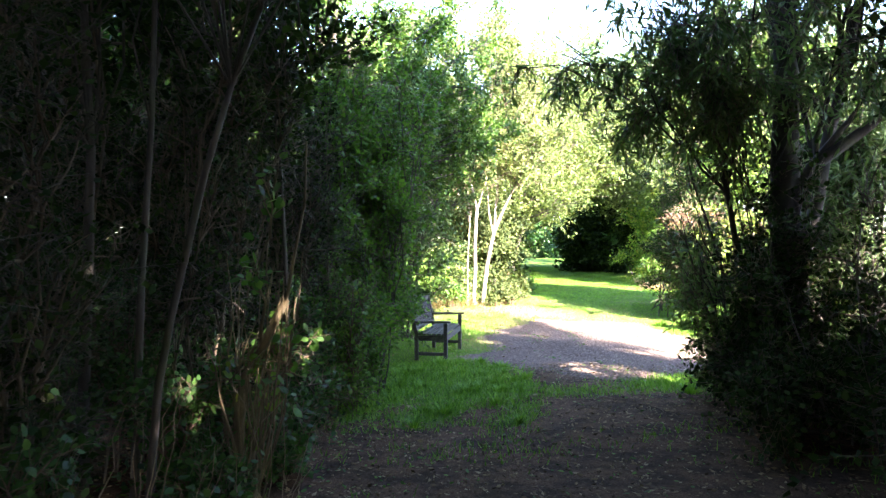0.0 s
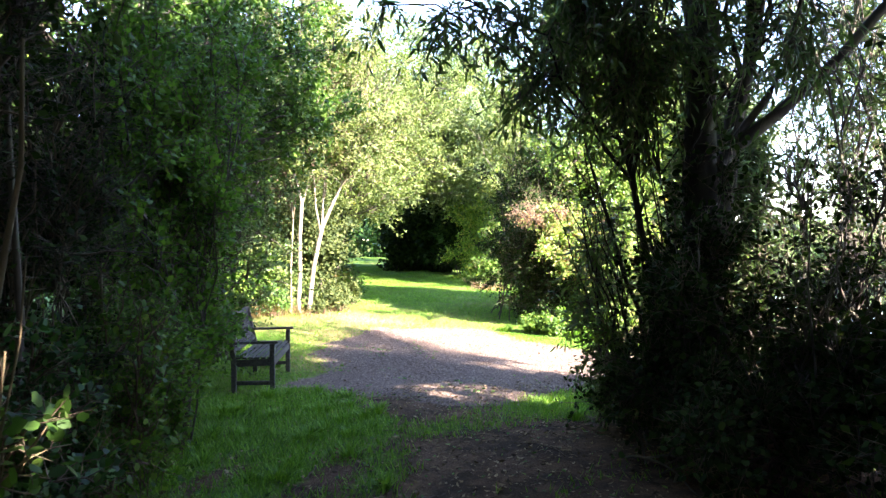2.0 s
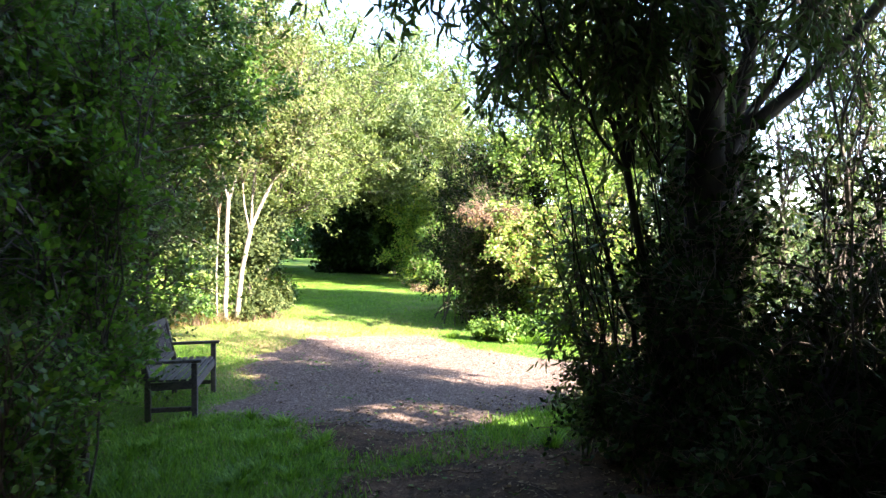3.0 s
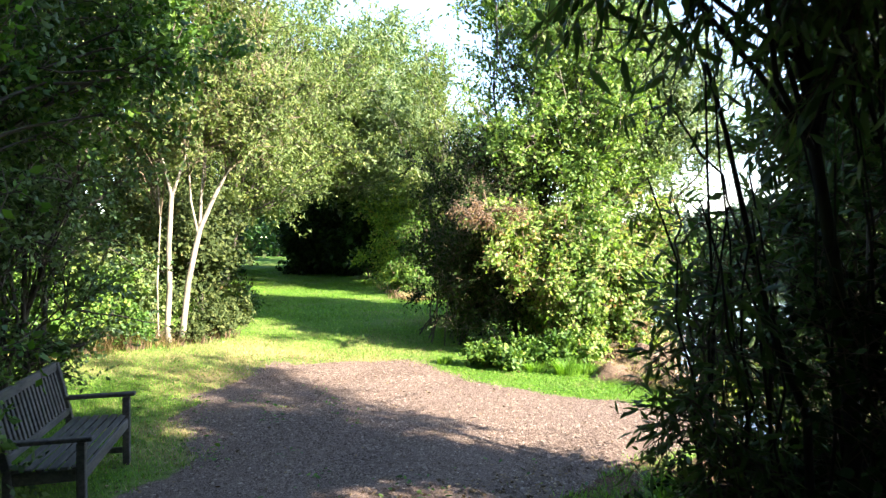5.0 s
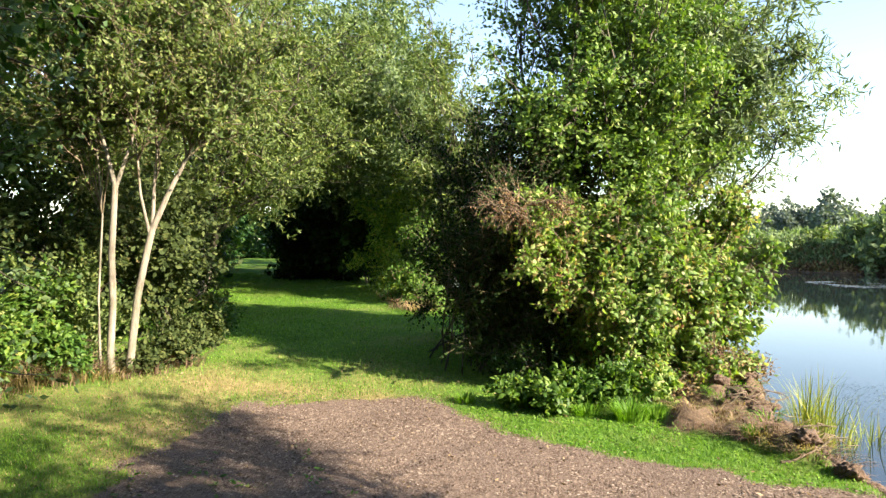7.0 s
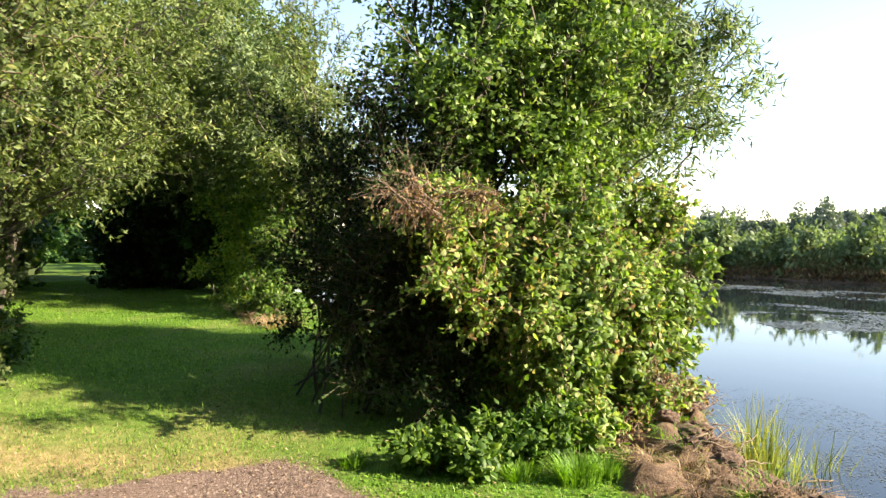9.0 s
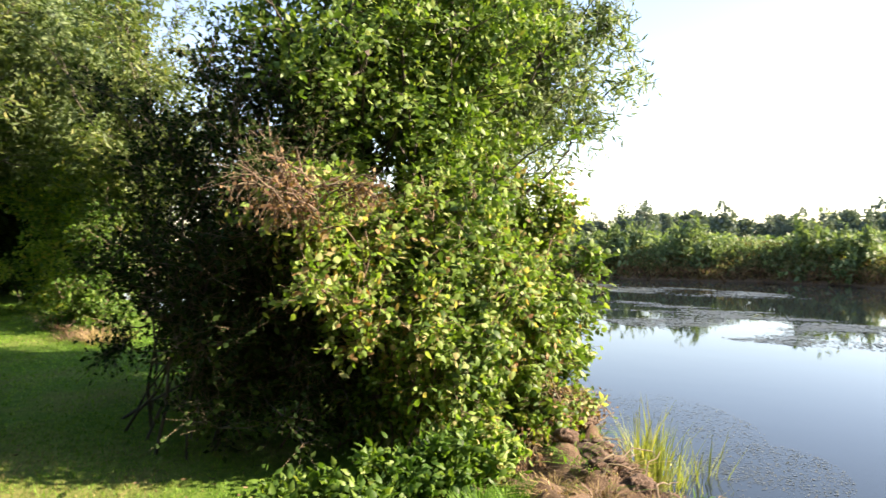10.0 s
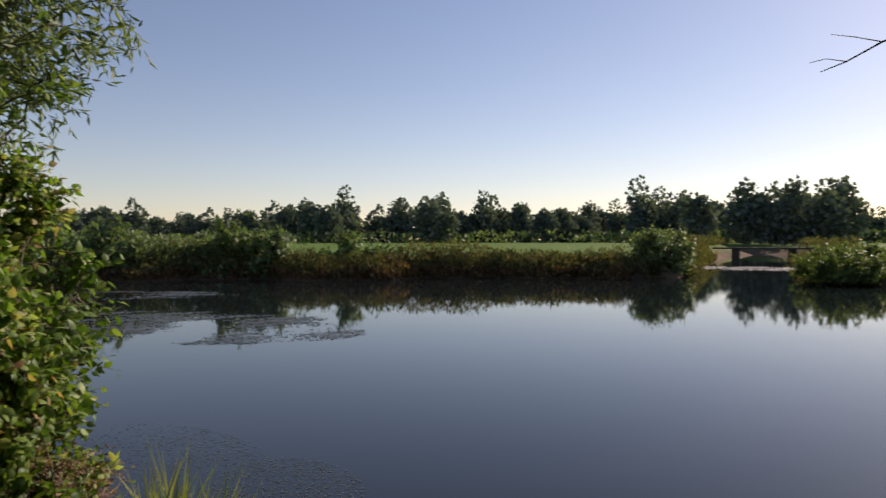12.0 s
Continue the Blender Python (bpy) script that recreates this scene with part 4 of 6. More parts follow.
# -- big lit bush between the lawn and the lake
ISLE = "bush clump between lawn and lake"
bush("bramble_bush", "sunlit bramble bush with mixed green, yellowing and brown leaves", ISLE, 7.4, 14.6,
     [(7.3, 14.3, 1.3, 0.5, 0.6, 1.2), (7.15, 13.85, 1.0, 0.4, 0.32, 1.0), (6.15, 14.0, 2.0, 0.35, 0.28, 0.35), (8.0, 14.1, 1.3, 0.85, 0.7, 1.1), (8.8, 14.2, 1.3, 0.7, 0.65, 0.9), (7.7, 14.4, 2.3, 1.0, 0.8, 0.6), (6.3, 14.4, 2.3, 0.4, 0.35, 0.3), (8.7, 14.1, 0.4, 0.6, 0.6, 0.4), (9.6, 13.9, 1.7, 0.4, 0.3, 0.15), (9.4, 13.8, 1.1, 0.35, 0.3, 0.12), (9.5, 14.0, 2.6, 0.35, 0.3, 0.15),
      (9.0, 14.1, 2.4, 0.6, 0.5, 0.5), (7.3, 13.7, 0.6, 0.4, 0.3, 0.45), (8.3, 13.65, 1.9, 0.35, 0.3, 0.3)], 31, 26, 0.9, 0.011,
     limbs=136, subs=8, twigs=10, leaves=6, leaf=0.076, ratio=0.7, kind="ovate", mat=L_BRAMBLE, bark=M_DRY, bark_twig=M_DRY, twig_len=0.28, droop=0.25, stem_name="stem", gaps=0.38)
bush("hop_vine", "fresh green climbing growth over the brambles", ISLE, 8.2, 14.2,
     [(7.5, 13.8, 1.2, 0.35, 0.25, 1.0), (8.4, 13.6, 0.9, 0.45, 0.25, 0.7), (9.2, 13.7, 1.3, 0.4, 0.3, 0.6), (8.0, 13.9, 2.4, 0.6, 0.4, 0.4), (9.9, 13.8, 1.9, 0.3, 0.25, 0.15)], 36, 8, 0.5, 0.006,
     limbs=44, subs=7, twigs=6, leaves=5, leaf=0.09, ratio=0.75, kind="ovate", mat=L_ELDER, bark=M_TWIG, twig_len=0.3, droop=0.4, stem_name="stem", gaps=0.3)
bush("bramble_bush", "sunlit bramble bush over torn brown earth beside the track", ISLE, 8.7, 24.2, [(8.5, 24.0, 1.1, 0.9, 0.8, 1.0), (9.2, 24.6, 2.0, 1.0, 0.9, 1.0), (8.0, 23.2, 0.7, 0.5, 0.5, 0.6)], 39, 14, 0.6, 0.012,
     limbs=40, subs=7, twigs=7, leaves=6, leaf=0.1, ratio=0.7, kind="ovate", mat=L_LUSH, bark=M_DRY, bark_twig=M_DRY, twig_len=0.3, droop=0.25, stem_name="stem", gaps=0.25)
tree("elder_tree", "broad green tree rising out of the brambles", ISLE, 7.7, 15.6, 6.5,
     [(7.6, 15.2, 4.2, 1.7, 1.3, 1.4), (8.2, 15.0, 5.8, 1.6, 1.5, 1.7), (8.9, 14.4, 3.6, 1.0, 1.0, 0.9), (7.2, 15.6, 7.2, 1.3, 1.3, 1.2), (7.9, 14.5, 3.2, 1.2, 0.8, 0.7), (8.6, 14.3, 4.6, 0.9, 0.8, 0.8)], 32, 0.09, (0.2, 0),
     [(0.4, -0.3, 5.5, 0.06, (0.8, -0.5)), (-0.3, 0.1, 5.5, 0.05, (-0.4, 0.3))],
     limbs=96, subs=9, twigs=9, leaves=7, leaf=0.085, ratio=0.6, kind="small", mat=L_ELDER, twig_len=0.4, no_twig=True, gaps=0.1)
tree("willow_tree", "feathery grey-green willow beside the water", ISLE, 9.7, 16.2, 6.5, [(11.0, 15.2, 4.4, 1.5, 1.2, 1.4), (10.3, 15.4, 6.0, 1.5, 1.3, 1.3), (9.4, 15.8, 5.0, 1.3, 1.2, 1.5), (9.0, 16.0, 7.2, 1.6, 1.4, 1.2)], 33, 0.1, (0.5, -0.5),
     limbs=76, subs=9, twigs=8, leaves=9, leaf=0.16, ratio=0.22, kind="small", mat=L_GREY, twig_len=0.5, droop=0.3, no_twig=True)
bush("dead_bramble", "withered brown bramble tangle on top of the bush", ISLE, 5.8, 14.0, [(5.6, 13.75, 2.5, 0.4, 0.25, 0.2), (6.05, 13.7, 2.6, 0.4, 0.25, 0.2)], 35, 6, 0.3, 0.004, z=2.2,
     limbs=9, subs=5, twigs=5, leaves=3, leaf=0.05, ratio=0.5, kind="small", mat=L_DEAD, bark=M_DRY, bark_twig=M_DRY, twig_len=0.22, twig_r=0.003, stem_name="stem", droop=0.5, sub_len=0.25)
bush("dead_bramble", "dry brown bramble canes at the bush's foot", ISLE, 8.5, 13.5, [(8.3, 13.4, 0.35, 0.5, 0.3, 0.3), (9.0, 13.45, 0.3, 0.4, 0.3, 0.3), (9.1, 13.3, -0.1, 0.4, 0.3, 0.25), (7.7, 13.3, 0.2, 0.3, 0.2, 0.2)], 38, 18, 0.5, 0.006,
     limbs=34, subs=6, twigs=5, leaves=3, leaf=0.05, ratio=0.5, kind="small", mat=L_DEAD, bark=M_TWIG, bark_twig=M_TWIG, twig_len=0.22, twig_r=0.003, stem_name="stem", droop=0.4, sub_len=0.25)
# shade of the bush's hollow side is put into its leaf colour
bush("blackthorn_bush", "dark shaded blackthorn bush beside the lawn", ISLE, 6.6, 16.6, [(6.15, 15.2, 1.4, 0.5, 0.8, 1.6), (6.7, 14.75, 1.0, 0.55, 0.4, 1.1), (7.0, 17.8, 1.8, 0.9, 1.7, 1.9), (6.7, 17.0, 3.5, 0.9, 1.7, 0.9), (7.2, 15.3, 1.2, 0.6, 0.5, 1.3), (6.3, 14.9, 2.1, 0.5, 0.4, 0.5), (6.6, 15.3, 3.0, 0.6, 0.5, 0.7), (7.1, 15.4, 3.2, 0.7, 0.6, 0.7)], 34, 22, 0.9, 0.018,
     limbs=116, subs=8, twigs=9, leaves=5, leaf=0.07, ratio=0.65, kind="small", mat=L_SHADED, twig_len=0.35, stem_name="stem")

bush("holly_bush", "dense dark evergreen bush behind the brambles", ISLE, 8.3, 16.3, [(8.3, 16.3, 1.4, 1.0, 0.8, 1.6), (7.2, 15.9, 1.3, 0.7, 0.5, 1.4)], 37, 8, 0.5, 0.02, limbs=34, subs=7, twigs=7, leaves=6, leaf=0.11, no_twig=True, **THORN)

# -- pale-stemmed trees and the left edge of the clearing
GROVE = "grove round the lawn"
tree("sallow_tree", "olive-leaved tree with pale slender trunks at the lawn", GROVE, 1.2, 16.9, 4.6,
     [(1.2, 17.4, 4.0, 1.6, 0.6, 0.5), (0.4, 17.2, 4.6, 1.6, 1.3, 1.2), (2.4, 17.2, 4.7, 1.5, 1.4, 1.5), (0.8, 17.4, 6.6, 2.2, 1.7, 1.5)], 41, no_stem=True,
     lines=[([(1.13, 16.9, 0.1), (1.115, 16.9, 0.55), (1.15, 16.91, 1.2), (1.14, 16.89, 1.9), (1.19, 16.9, 2.8)], 0.054, 0.042),
            ([(1.19, 16.9, 2.78), (1.1, 16.93, 3.2), (1.0, 16.95, 3.6), (0.8, 17.0, 4.7)], 0.035, 0.012), ([(1.19, 16.9, 2.74), (1.3, 16.9, 3.1), (1.4, 16.9, 3.4), (1.6, 17.0, 4.8)], 0.034, 0.012),
            ([(1.33, 16.9, 0.1), (1.39, 16.9, 0.68), (1.46, 16.92, 1.3), (1.58, 16.9, 1.9), (1.66, 16.9, 2.25)], 0.057, 0.046),
            ([(1.66, 16.9, 2.22), (1.86, 16.88, 2.7), (2.1, 16.9, 3.2), (2.34, 16.9, 3.72), (2.8, 17.0, 5.0)], 0.047, 0.014),
            ([(1.65, 16.9, 2.2), (1.68, 16.95, 2.8), (1.72, 16.95, 3.3), (1.98, 17.1, 4.6)], 0.033, 0.012), ([(1.62, 16.9, 2.1), (1.5, 16.85, 2.7), (1.46, 16.8, 3.3), (1.3, 16.8, 4.4)], 0.026, 0.01),
            ([(0.98, 17.25, 0.1), (0.96, 17.25, 1.2), (1.02, 17.25, 2.4), (0.9, 17.3, 4.2)], 0.022, 0.01)],
     limbs=70, subs=9, twigs=11, leaves=8, leaf=0.09, ratio=0.45, kind="small", mat=L_OLIVE, bark=M_PALE, limb_bark=M_TWIG, twig_len=0.4, up=0.25, limb_parts=True, limb_from=3.0)
tree("sallow_tree", "olive-leaved tree with a dark trunk in the thicket", GROVE, -1.6, 17.8, 5.6, [(-1.4, 17.0, 4.8, 1.6, 1.4, 1.6), (-1.8, 17.6, 6.4, 1.8, 1.6, 1.4)], 43, 0.07, (0.2, -0.3),
     limbs=36, subs=9, twigs=10, leaves=8, leaf=0.085, ratio=0.45, kind="small", mat=L_OLIVE, twig_len=0.4, up=0.25, no_twig=True)
HB = dict(ratio=0.7, kind="small", no_twig=True, no_branch=True, stem_name="stem")
for x, y, z, rx, rz, sd, mt in ((-2.6, 18.2, 2.0, 1.7, 2.2, 51, L_MID), (-4.6, 20.0, 3.4, 2.2, 3.6, 57, L_MID), (-1.6, 21.0, 3.2, 2.0, 3.0, 58, L_MID), (-0.4, 19.6, 1.9, 1.6, 2.2, 52, L_HEDGE), (1.4, 20.6, 1.9, 1.2, 2.2, 53, L_HEDGE), (1.9, 23.4, 2.2, 1.3, 2.4, 54, L_HEDGE), (2.3, 27.5, 2.3, 1.4, 2.5, 55, L_HEDGE), (2.8, 32, 2.3, 1.4, 2.5, 56, L_HEDGE)):
    bush("hawthorn_bush", "thick green hedge bush at the edge of the lawn", GROVE, x, y, [(x, y, z, rx, 1.9, rz)], sd, 10, 0.8, 0.03, limbs=36, subs=8, twigs=8, leaves=6, leaf=0.11, twig_len=0.4, mat=mt, **HB)
# far side of the lawn and the arch over its end
bush("hazel_bush", "sunlit green bush where the track comes out of the trees", GROVE, 5.9, 47.5, [(5.9, 47.5, 2.2, 0.9, 1.2, 1.9)], 312, 8, 0.5, 0.03, limbs=24, subs=6, twigs=6, leaves=6, leaf=0.2, mat=L_PRIVET, twig_len=0.4, **HB)
for x, y, sd in ((7.2, 74, 313), (10.6, 73, 314), (14.2, 71, 315)):
    bush("thorn_bush", "tall dark thicket closing the far end of the track", GROVE, x, y, [(x, y, 3.4, 2.6, 2.4, 3.6)], sd, 12, 1.2, 0.06, limbs=30, subs=6, twigs=6, leaves=6, leaf=0.42, mat=L_DEEP, twig_len=0.6, **HB)
bush("dogwood_bush", "sunlit bush beside the grassy track", GROVE, 9.4, 27.6, [(9.1, 27.2, 1.5, 1.0, 1.3, 1.5), (9.8, 28.4, 3.0, 1.4, 1.6, 1.8)], 61, 10, 0.6, 0.03, limbs=50, subs=8, twigs=8, leaves=7, leaf=0.11, mat=L_BRIGHT, twig_len=0.4, **HB)
for x, y, sd in ((2.4, 36, 301), (2.6, 41, 302), (4.6, 49.5, 303), (12.0, 57, 304), (1.0, 29, 305), (10.2, 32, 62), (10.0, 36.5, 63), (10.4, 41, 64), (11.2, 46, 60), (3.4, 37, 65), (4.0, 43, 66), (12.0, 51, 67), (9.4, 66, 68), (4.2, 56, 69), (6.8, 68, 310), (12.5, 64, 311)):
    bush("thorn_bush", "dark hedge bush under the trees", GROVE, x, y, [(x, y, 2.2, 1.7, 2.6, 2.5)], sd, 9, 0.8, 0.035, limbs=20, subs=6, twigs=5, leaves=6, leaf=0.34, mat=L_DEEP, twig_len=0.5, **HB)
# dark of the hollow under the trees is painted into these bushes' leaves
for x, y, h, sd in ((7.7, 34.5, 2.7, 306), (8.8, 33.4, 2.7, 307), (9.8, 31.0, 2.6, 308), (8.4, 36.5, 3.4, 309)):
    bush("holly_bush", "evergreen bush with shade-darkened leaves where the track bends", GROVE, x, y, [(x, y, h * 0.75, 1.3, 1.5, h * 0.85)], sd, 8, 0.6, 0.03, limbs=26, subs=7, twigs=6, leaves=6, leaf=0.24, mat=L_SHADED, twig_len=0.4, **HB)
for x, y, top, rx, rz, sd, mt, tx in ((4.0, 25.5, 10.0, 2.6, 3.2, 71, L_OLIVE, 2.9), (4.6, 30, 12.5, 3.0, 4.0, 72, L_GREY, 3.4), (9.6, 31.5, 11.5, 3.0, 3.8, 73, L_GREY, 10.4), (7.2, 36, 13.5, 3.4, 4.4, 74, L_MID, 10.2), (12.6, 38, 14.0, 2.2, 4.6, 75, L_MID, 12.6),
                                      (1.0, 23.5, 11.5, 3.0, 4.0, 76, L_OLIVE, 0.6), (8, 43, 13, 3.6, 4.4, 77, L_DEEP, 11), (-2.5, 22.5, 11.5, 3.0, 4.2, 79, L_GREY, -2.5), (14.5, 44, 9, 2.6, 3.4, 78, L_MID, 14.5), (6.3, 27.5, 10.5, 2.6, 3.2, 86, L_OLIVE, 3.2),
                                      (9.8, 25.5, 8.5, 2.0, 2.8, 87, L_OLIVE, 10.2), (9.2, 29.5, 11.5, 2.4, 3.6, 351, L_GREY, 9.8), (11.3, 33.5, 11.8, 2.6, 3.8, 352, L_GREY, 11.6), (15.2, 40, 13.8, 1.7, 4.6, 353, L_MID, 15.2), (14.2, 36.5, 10.0, 2.4, 3.2, 354, L_GREY, 14.2), (7.6, 33.0, 12.6, 2.4, 3.6, 355, L_GREY, 10.6), (6.8, 31.5, 11.5, 3.0, 3.6, 88, L_OLIVE, 3.7)):
    close = y < 28
    tree("willow_tree", "tall grey-green willow arching over the grassy track", GROVE, tx, y, top - 1.5, [(x, y, top - rz, rx, rx, rz), (x + 0.4, y - 0.8, top - rz * (1.55 if y < 33 else 1.8), rx * 0.9, rx * 0.9, rz * 0.7)], sd, 0.12, (0.3 + (x - tx) * 0.7, 0),
         limbs=56 if close else 48, subs=8, twigs=9 if close else 7, leaves=7 if close else 5, leaf=0.14 if close else 0.24, ratio=0.36, kind="small", mat=mt, twig_len=0.5, droop=0.25, no_twig=True, no_branch=not close)
for x, y, sd in ((-5.5, 11.5, 81), (-5.5, 18, 82), (-7.5, 5, 84), (-7, -1, 85)):
    tree("sallow_tree", "tall tree at the back of the thicket", HEDGE, x, y, 8.5, [(x, y, 5.8, 2.4, 2.8, 2.8)], sd, 0.13, limbs=36, subs=8, twigs=6, leaves=6, leaf=0.22, ratio=0.6, kind="small", mat=L_MID, twig_len=0.5, no_twig=True, no_branch=True)

# ---- far shore ----
FAR = "bushes on the far shore"
FB = dict(ratio=0.5, kind="small", no_twig=True, no_branch=True, stem_name="stem", twig_len=0.5)
far_kinds = []
for n, (w, h, mt, sd) in enumerate(((2.2, 1.5, L_GREY, 101), (1.8, 1.2, L_OLIVE, 102), (2.6, 2.0, L_GREY, 103))):
    y = 30.0 - 9 * n
    far_kinds.append(bush("shore_bush", "rounded grey-green bush on the far bank", FAR, 56.4, y, [(56.4, y, 0.2 + h * 0.4, w * 0.7, w, h)], sd, 6, 0.6, 0.03, limbs=20, subs=5, twigs=5, leaves=3, leaf=0.44, z=-0.4, mat=mt, **FB))
r = np.random.RandomState(7)
for k in range(30):
    y = -7 + k * 2.3 + r.uniform(-0.8, 0.8)
    x = 56.6 + 0.8 * math.sin(y * 0.35) + r.uniform(-0.3, 1.8)
    s = r.uniform(0.4, 0.75) * (1.0 if y < 24 else 1.0 + (y - 24) * 0.035)
    copy_thing(far_kinds[r.randint(3)], pose(x, y, -0.5, 0, 0, r.uniform(0, 360)) @ Matrix.Diagonal((s, s, s, 1)))
for k in range(16):
    y = 18 + k * 2.6 + r.uniform(-0.9, 0.9)
    s = r.uniform(0.75, 1.25)
    copy_thing(far_kinds[(0, 2)[k % 2]], pose(56.0 + 0.8 * math.sin(y * 0.35) + r.uniform(-0.6, 0.8), y, -0.6, 0, 0, r.uniform(0, 360)) @ Matrix.Diagonal((s, s, s * r.uniform(0.9, 1.25), 1)))
bush("willow_bush", "round grey-green willow bush at the channel's mouth", FAR, 55.5, -12.2, [(55.5, -12.2, 0.8, 2.0, 2.4, 2.1), (57.5, -13.0, 0.4, 1.6, 1.6, 1.5)], 104, 8, 0.6, 0.04, limbs=50, subs=7, twigs=7, leaves=6, leaf=0.26, z=-0.5, mat=L_GREY, **FB)
bush("willow_bush", "round yellow-green willow bush at the channel's mouth", FAR, 48.5, -22.5, [(48.5, -22.5, 0.0, 2.4, 3.2, 1.3)], 105, 8, 0.6, 0.04, limbs=40, subs=7, twigs=7, leaves=6, leaf=0.28, z=-0.5, mat=L_OLIVE, **FB)
bush("willow_bush", "low yellow-green willow bush at the near side of the channel", FAR, 44.0, -19.3, [(44.0, -19.3, 0.0, 2.0, 2.0, 1.1)], 107, 8, 0.6, 0.04, limbs=40, subs=7, twigs=7, leaves=6, leaf=0.24, z=-0.5, mat=L_OLIVE, **FB)
bush("willow_bush", "round yellow-green willow bush at the channel's mouth", FAR, 46.0, -29, [(46, -29, 0.1, 2.4, 3.2, 1.4)], 106, 8, 0.6, 0.04, limbs=40, subs=7, twigs=7, leaves=6, leaf=0.28, z=-0.5, mat=L_GREY, **FB)


def bank_growth(name, label, pts, n, height, leaf, mat, seed, width=2.2, swing=1.0):
    """Reeds, nettles and low scrub along a line of the far bank, as one mass."""
    r = np.random.RandomState(seed)
    pts = np.array(pts, float)
    k, u = r.randint(len(pts) - 1, size=n), r.uniform(0, 1, n)
    P = pts[k] + (pts[k + 1] - pts[k]) * u[:, None]
    y = P[:, 1] + r.uniform(-0.8, 0.8, n)
    x = P[:, 0] + (1.2 * np.sin(y * 0.35) + 0.5 * np.sin(y * 1.1)) * swing + r.uniform(-0.5, width, n) * np.where(r.uniform(0, 1, n) < 0.4, 0.25, 1.0)
    h = height * (0.75 + 0.35 * wobble(np.stack([x * 0.6, y], -1), 0.9, seed))
    z = np.maximum(land(x, y), WATER_Z) + h * r.uniform(0, 1, n) ** 0.8
    A = unit(r.normal(size=(n, 3)) * 0.6 + np.array([0, 0, 0.9]))
    V, F = leaf_cloud(np.stack([x, y, z], -1), A, unit(r.normal(size=(n, 3))), leaf * r.uniform(0.6, 1.4, n), 0.35, "small")
    return tagged(put(name, mesh_of(name, V, F), mat), label, "bank growth", "", "stuff")


bank_growth("bank_scrub", "rough olive and brown scrub along the far bank", [(54.4, -9.5), (54.3, 0), (54.3, 12), (54.3, 24), (54.3, 36), (54.3, 50), (53.5, 62), (45, 78), (30, 81)], 34000, 1.45, 0.28, L_BANK, 111, 3.0)
bank_growth("reed_bed", "brownish reeds and dead stalks at the far waterline", [(54.2, -9), (54.2, 12), (54.2, 58)], 11000, 0.8, 0.35, L_DEAD, 112, 1.2)
bank_growth("bank_scrub", "pale grey-green willow scrub along the far bank", [(55.0, 19), (54.8, 28), (54.6, 38), (54.3, 50), (53.5, 62)], 10000, 2.3, 0.3, L_GREY, 118, 2.6)
bank_growth("bank_scrub", "olive scrub on the bank beyond the channel", [(46, -20.5), (45, -24), (43.5, -30), (40, -60)], 9000, 1.2, 0.28, L_BANK, 113, 3.0)
bank_growth("bank_scrub", "scrub along the channel's banks", [(53.5, -10.5), (57, -13), (64, -16.5), (90, -32.5), (150, -69), (200, -99)], 11000, 1.5, 0.4, L_BANK, 114, 3.0, 0.0)
bank_growth("bank_scrub", "scrub along the channel's banks", [(52, -27), (90, -51), (150, -88), (200, -118)], 5000, 1.2, 0.4, L_BANK, 115, 3.0, 0.0)
bank_growth("bank_scrub", "olive scrub on the bank beyond the channel", [(45.5, -20.5), (50, -23.5), (56, -27.5), (64, -32.5), (80, -42)], 11000, 1.4, 0.32, L_BANK, 116, 4.5, 0.0)
bank_growth("bank_scrub", "scrub down the channel's sunny bank", [(56, -14.2), (60, -16.6), (64, -18.8), (76, -26.0), (90, -34.6)], 9000, 1.3, 0.35, L_BANK, 117, 2.5, 0.0)
# wood edge beyond the meadow
WOOD = "wood edge beyond the meadow"


def far_tree(x, y, h, w, seed, label):
    """A full crown of many clumps on a short bole, seen from far off."""
    r = np.random.RandomState(seed)
    thing = tagged(new("poplar_tree"), label, "tree", WOOD)
    thing.location = (x, y, 0.6)
    env = [(0, 0, h * 0.3, w, w, h * 0.27)]
    for a in range(9):
        f = r.uniform(0.3, 0.88)
        g = w * (0.95 - 0.65 * f)
        env.append((r.uniform(-1, 1) * w * (1.1 - f), r.uniform(-1, 1) * w * (1.1 - f), h * f, g, g, g * r.uniform(1.0, 1.4)))
    P, d = in_env(r, env, 1150, 3.0)
    P[:, 2] = np.maximum(P[:, 2], 0.2)
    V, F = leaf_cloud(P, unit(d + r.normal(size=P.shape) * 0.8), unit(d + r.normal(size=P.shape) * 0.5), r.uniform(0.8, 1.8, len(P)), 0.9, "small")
    tagged(put("crown", mesh_of("poplar_tree_crown", V, F), L_HAZED, thing), kind="stuff")
    V, F = tubes([(stem(0, 0, -0.3, h * 0.8, r, 8), 0.3, 0.08)], 6)
    put("trunk", mesh_of("poplar_tree_trunk", V, F), M_BARK, thing, smooth=True)
    return thing


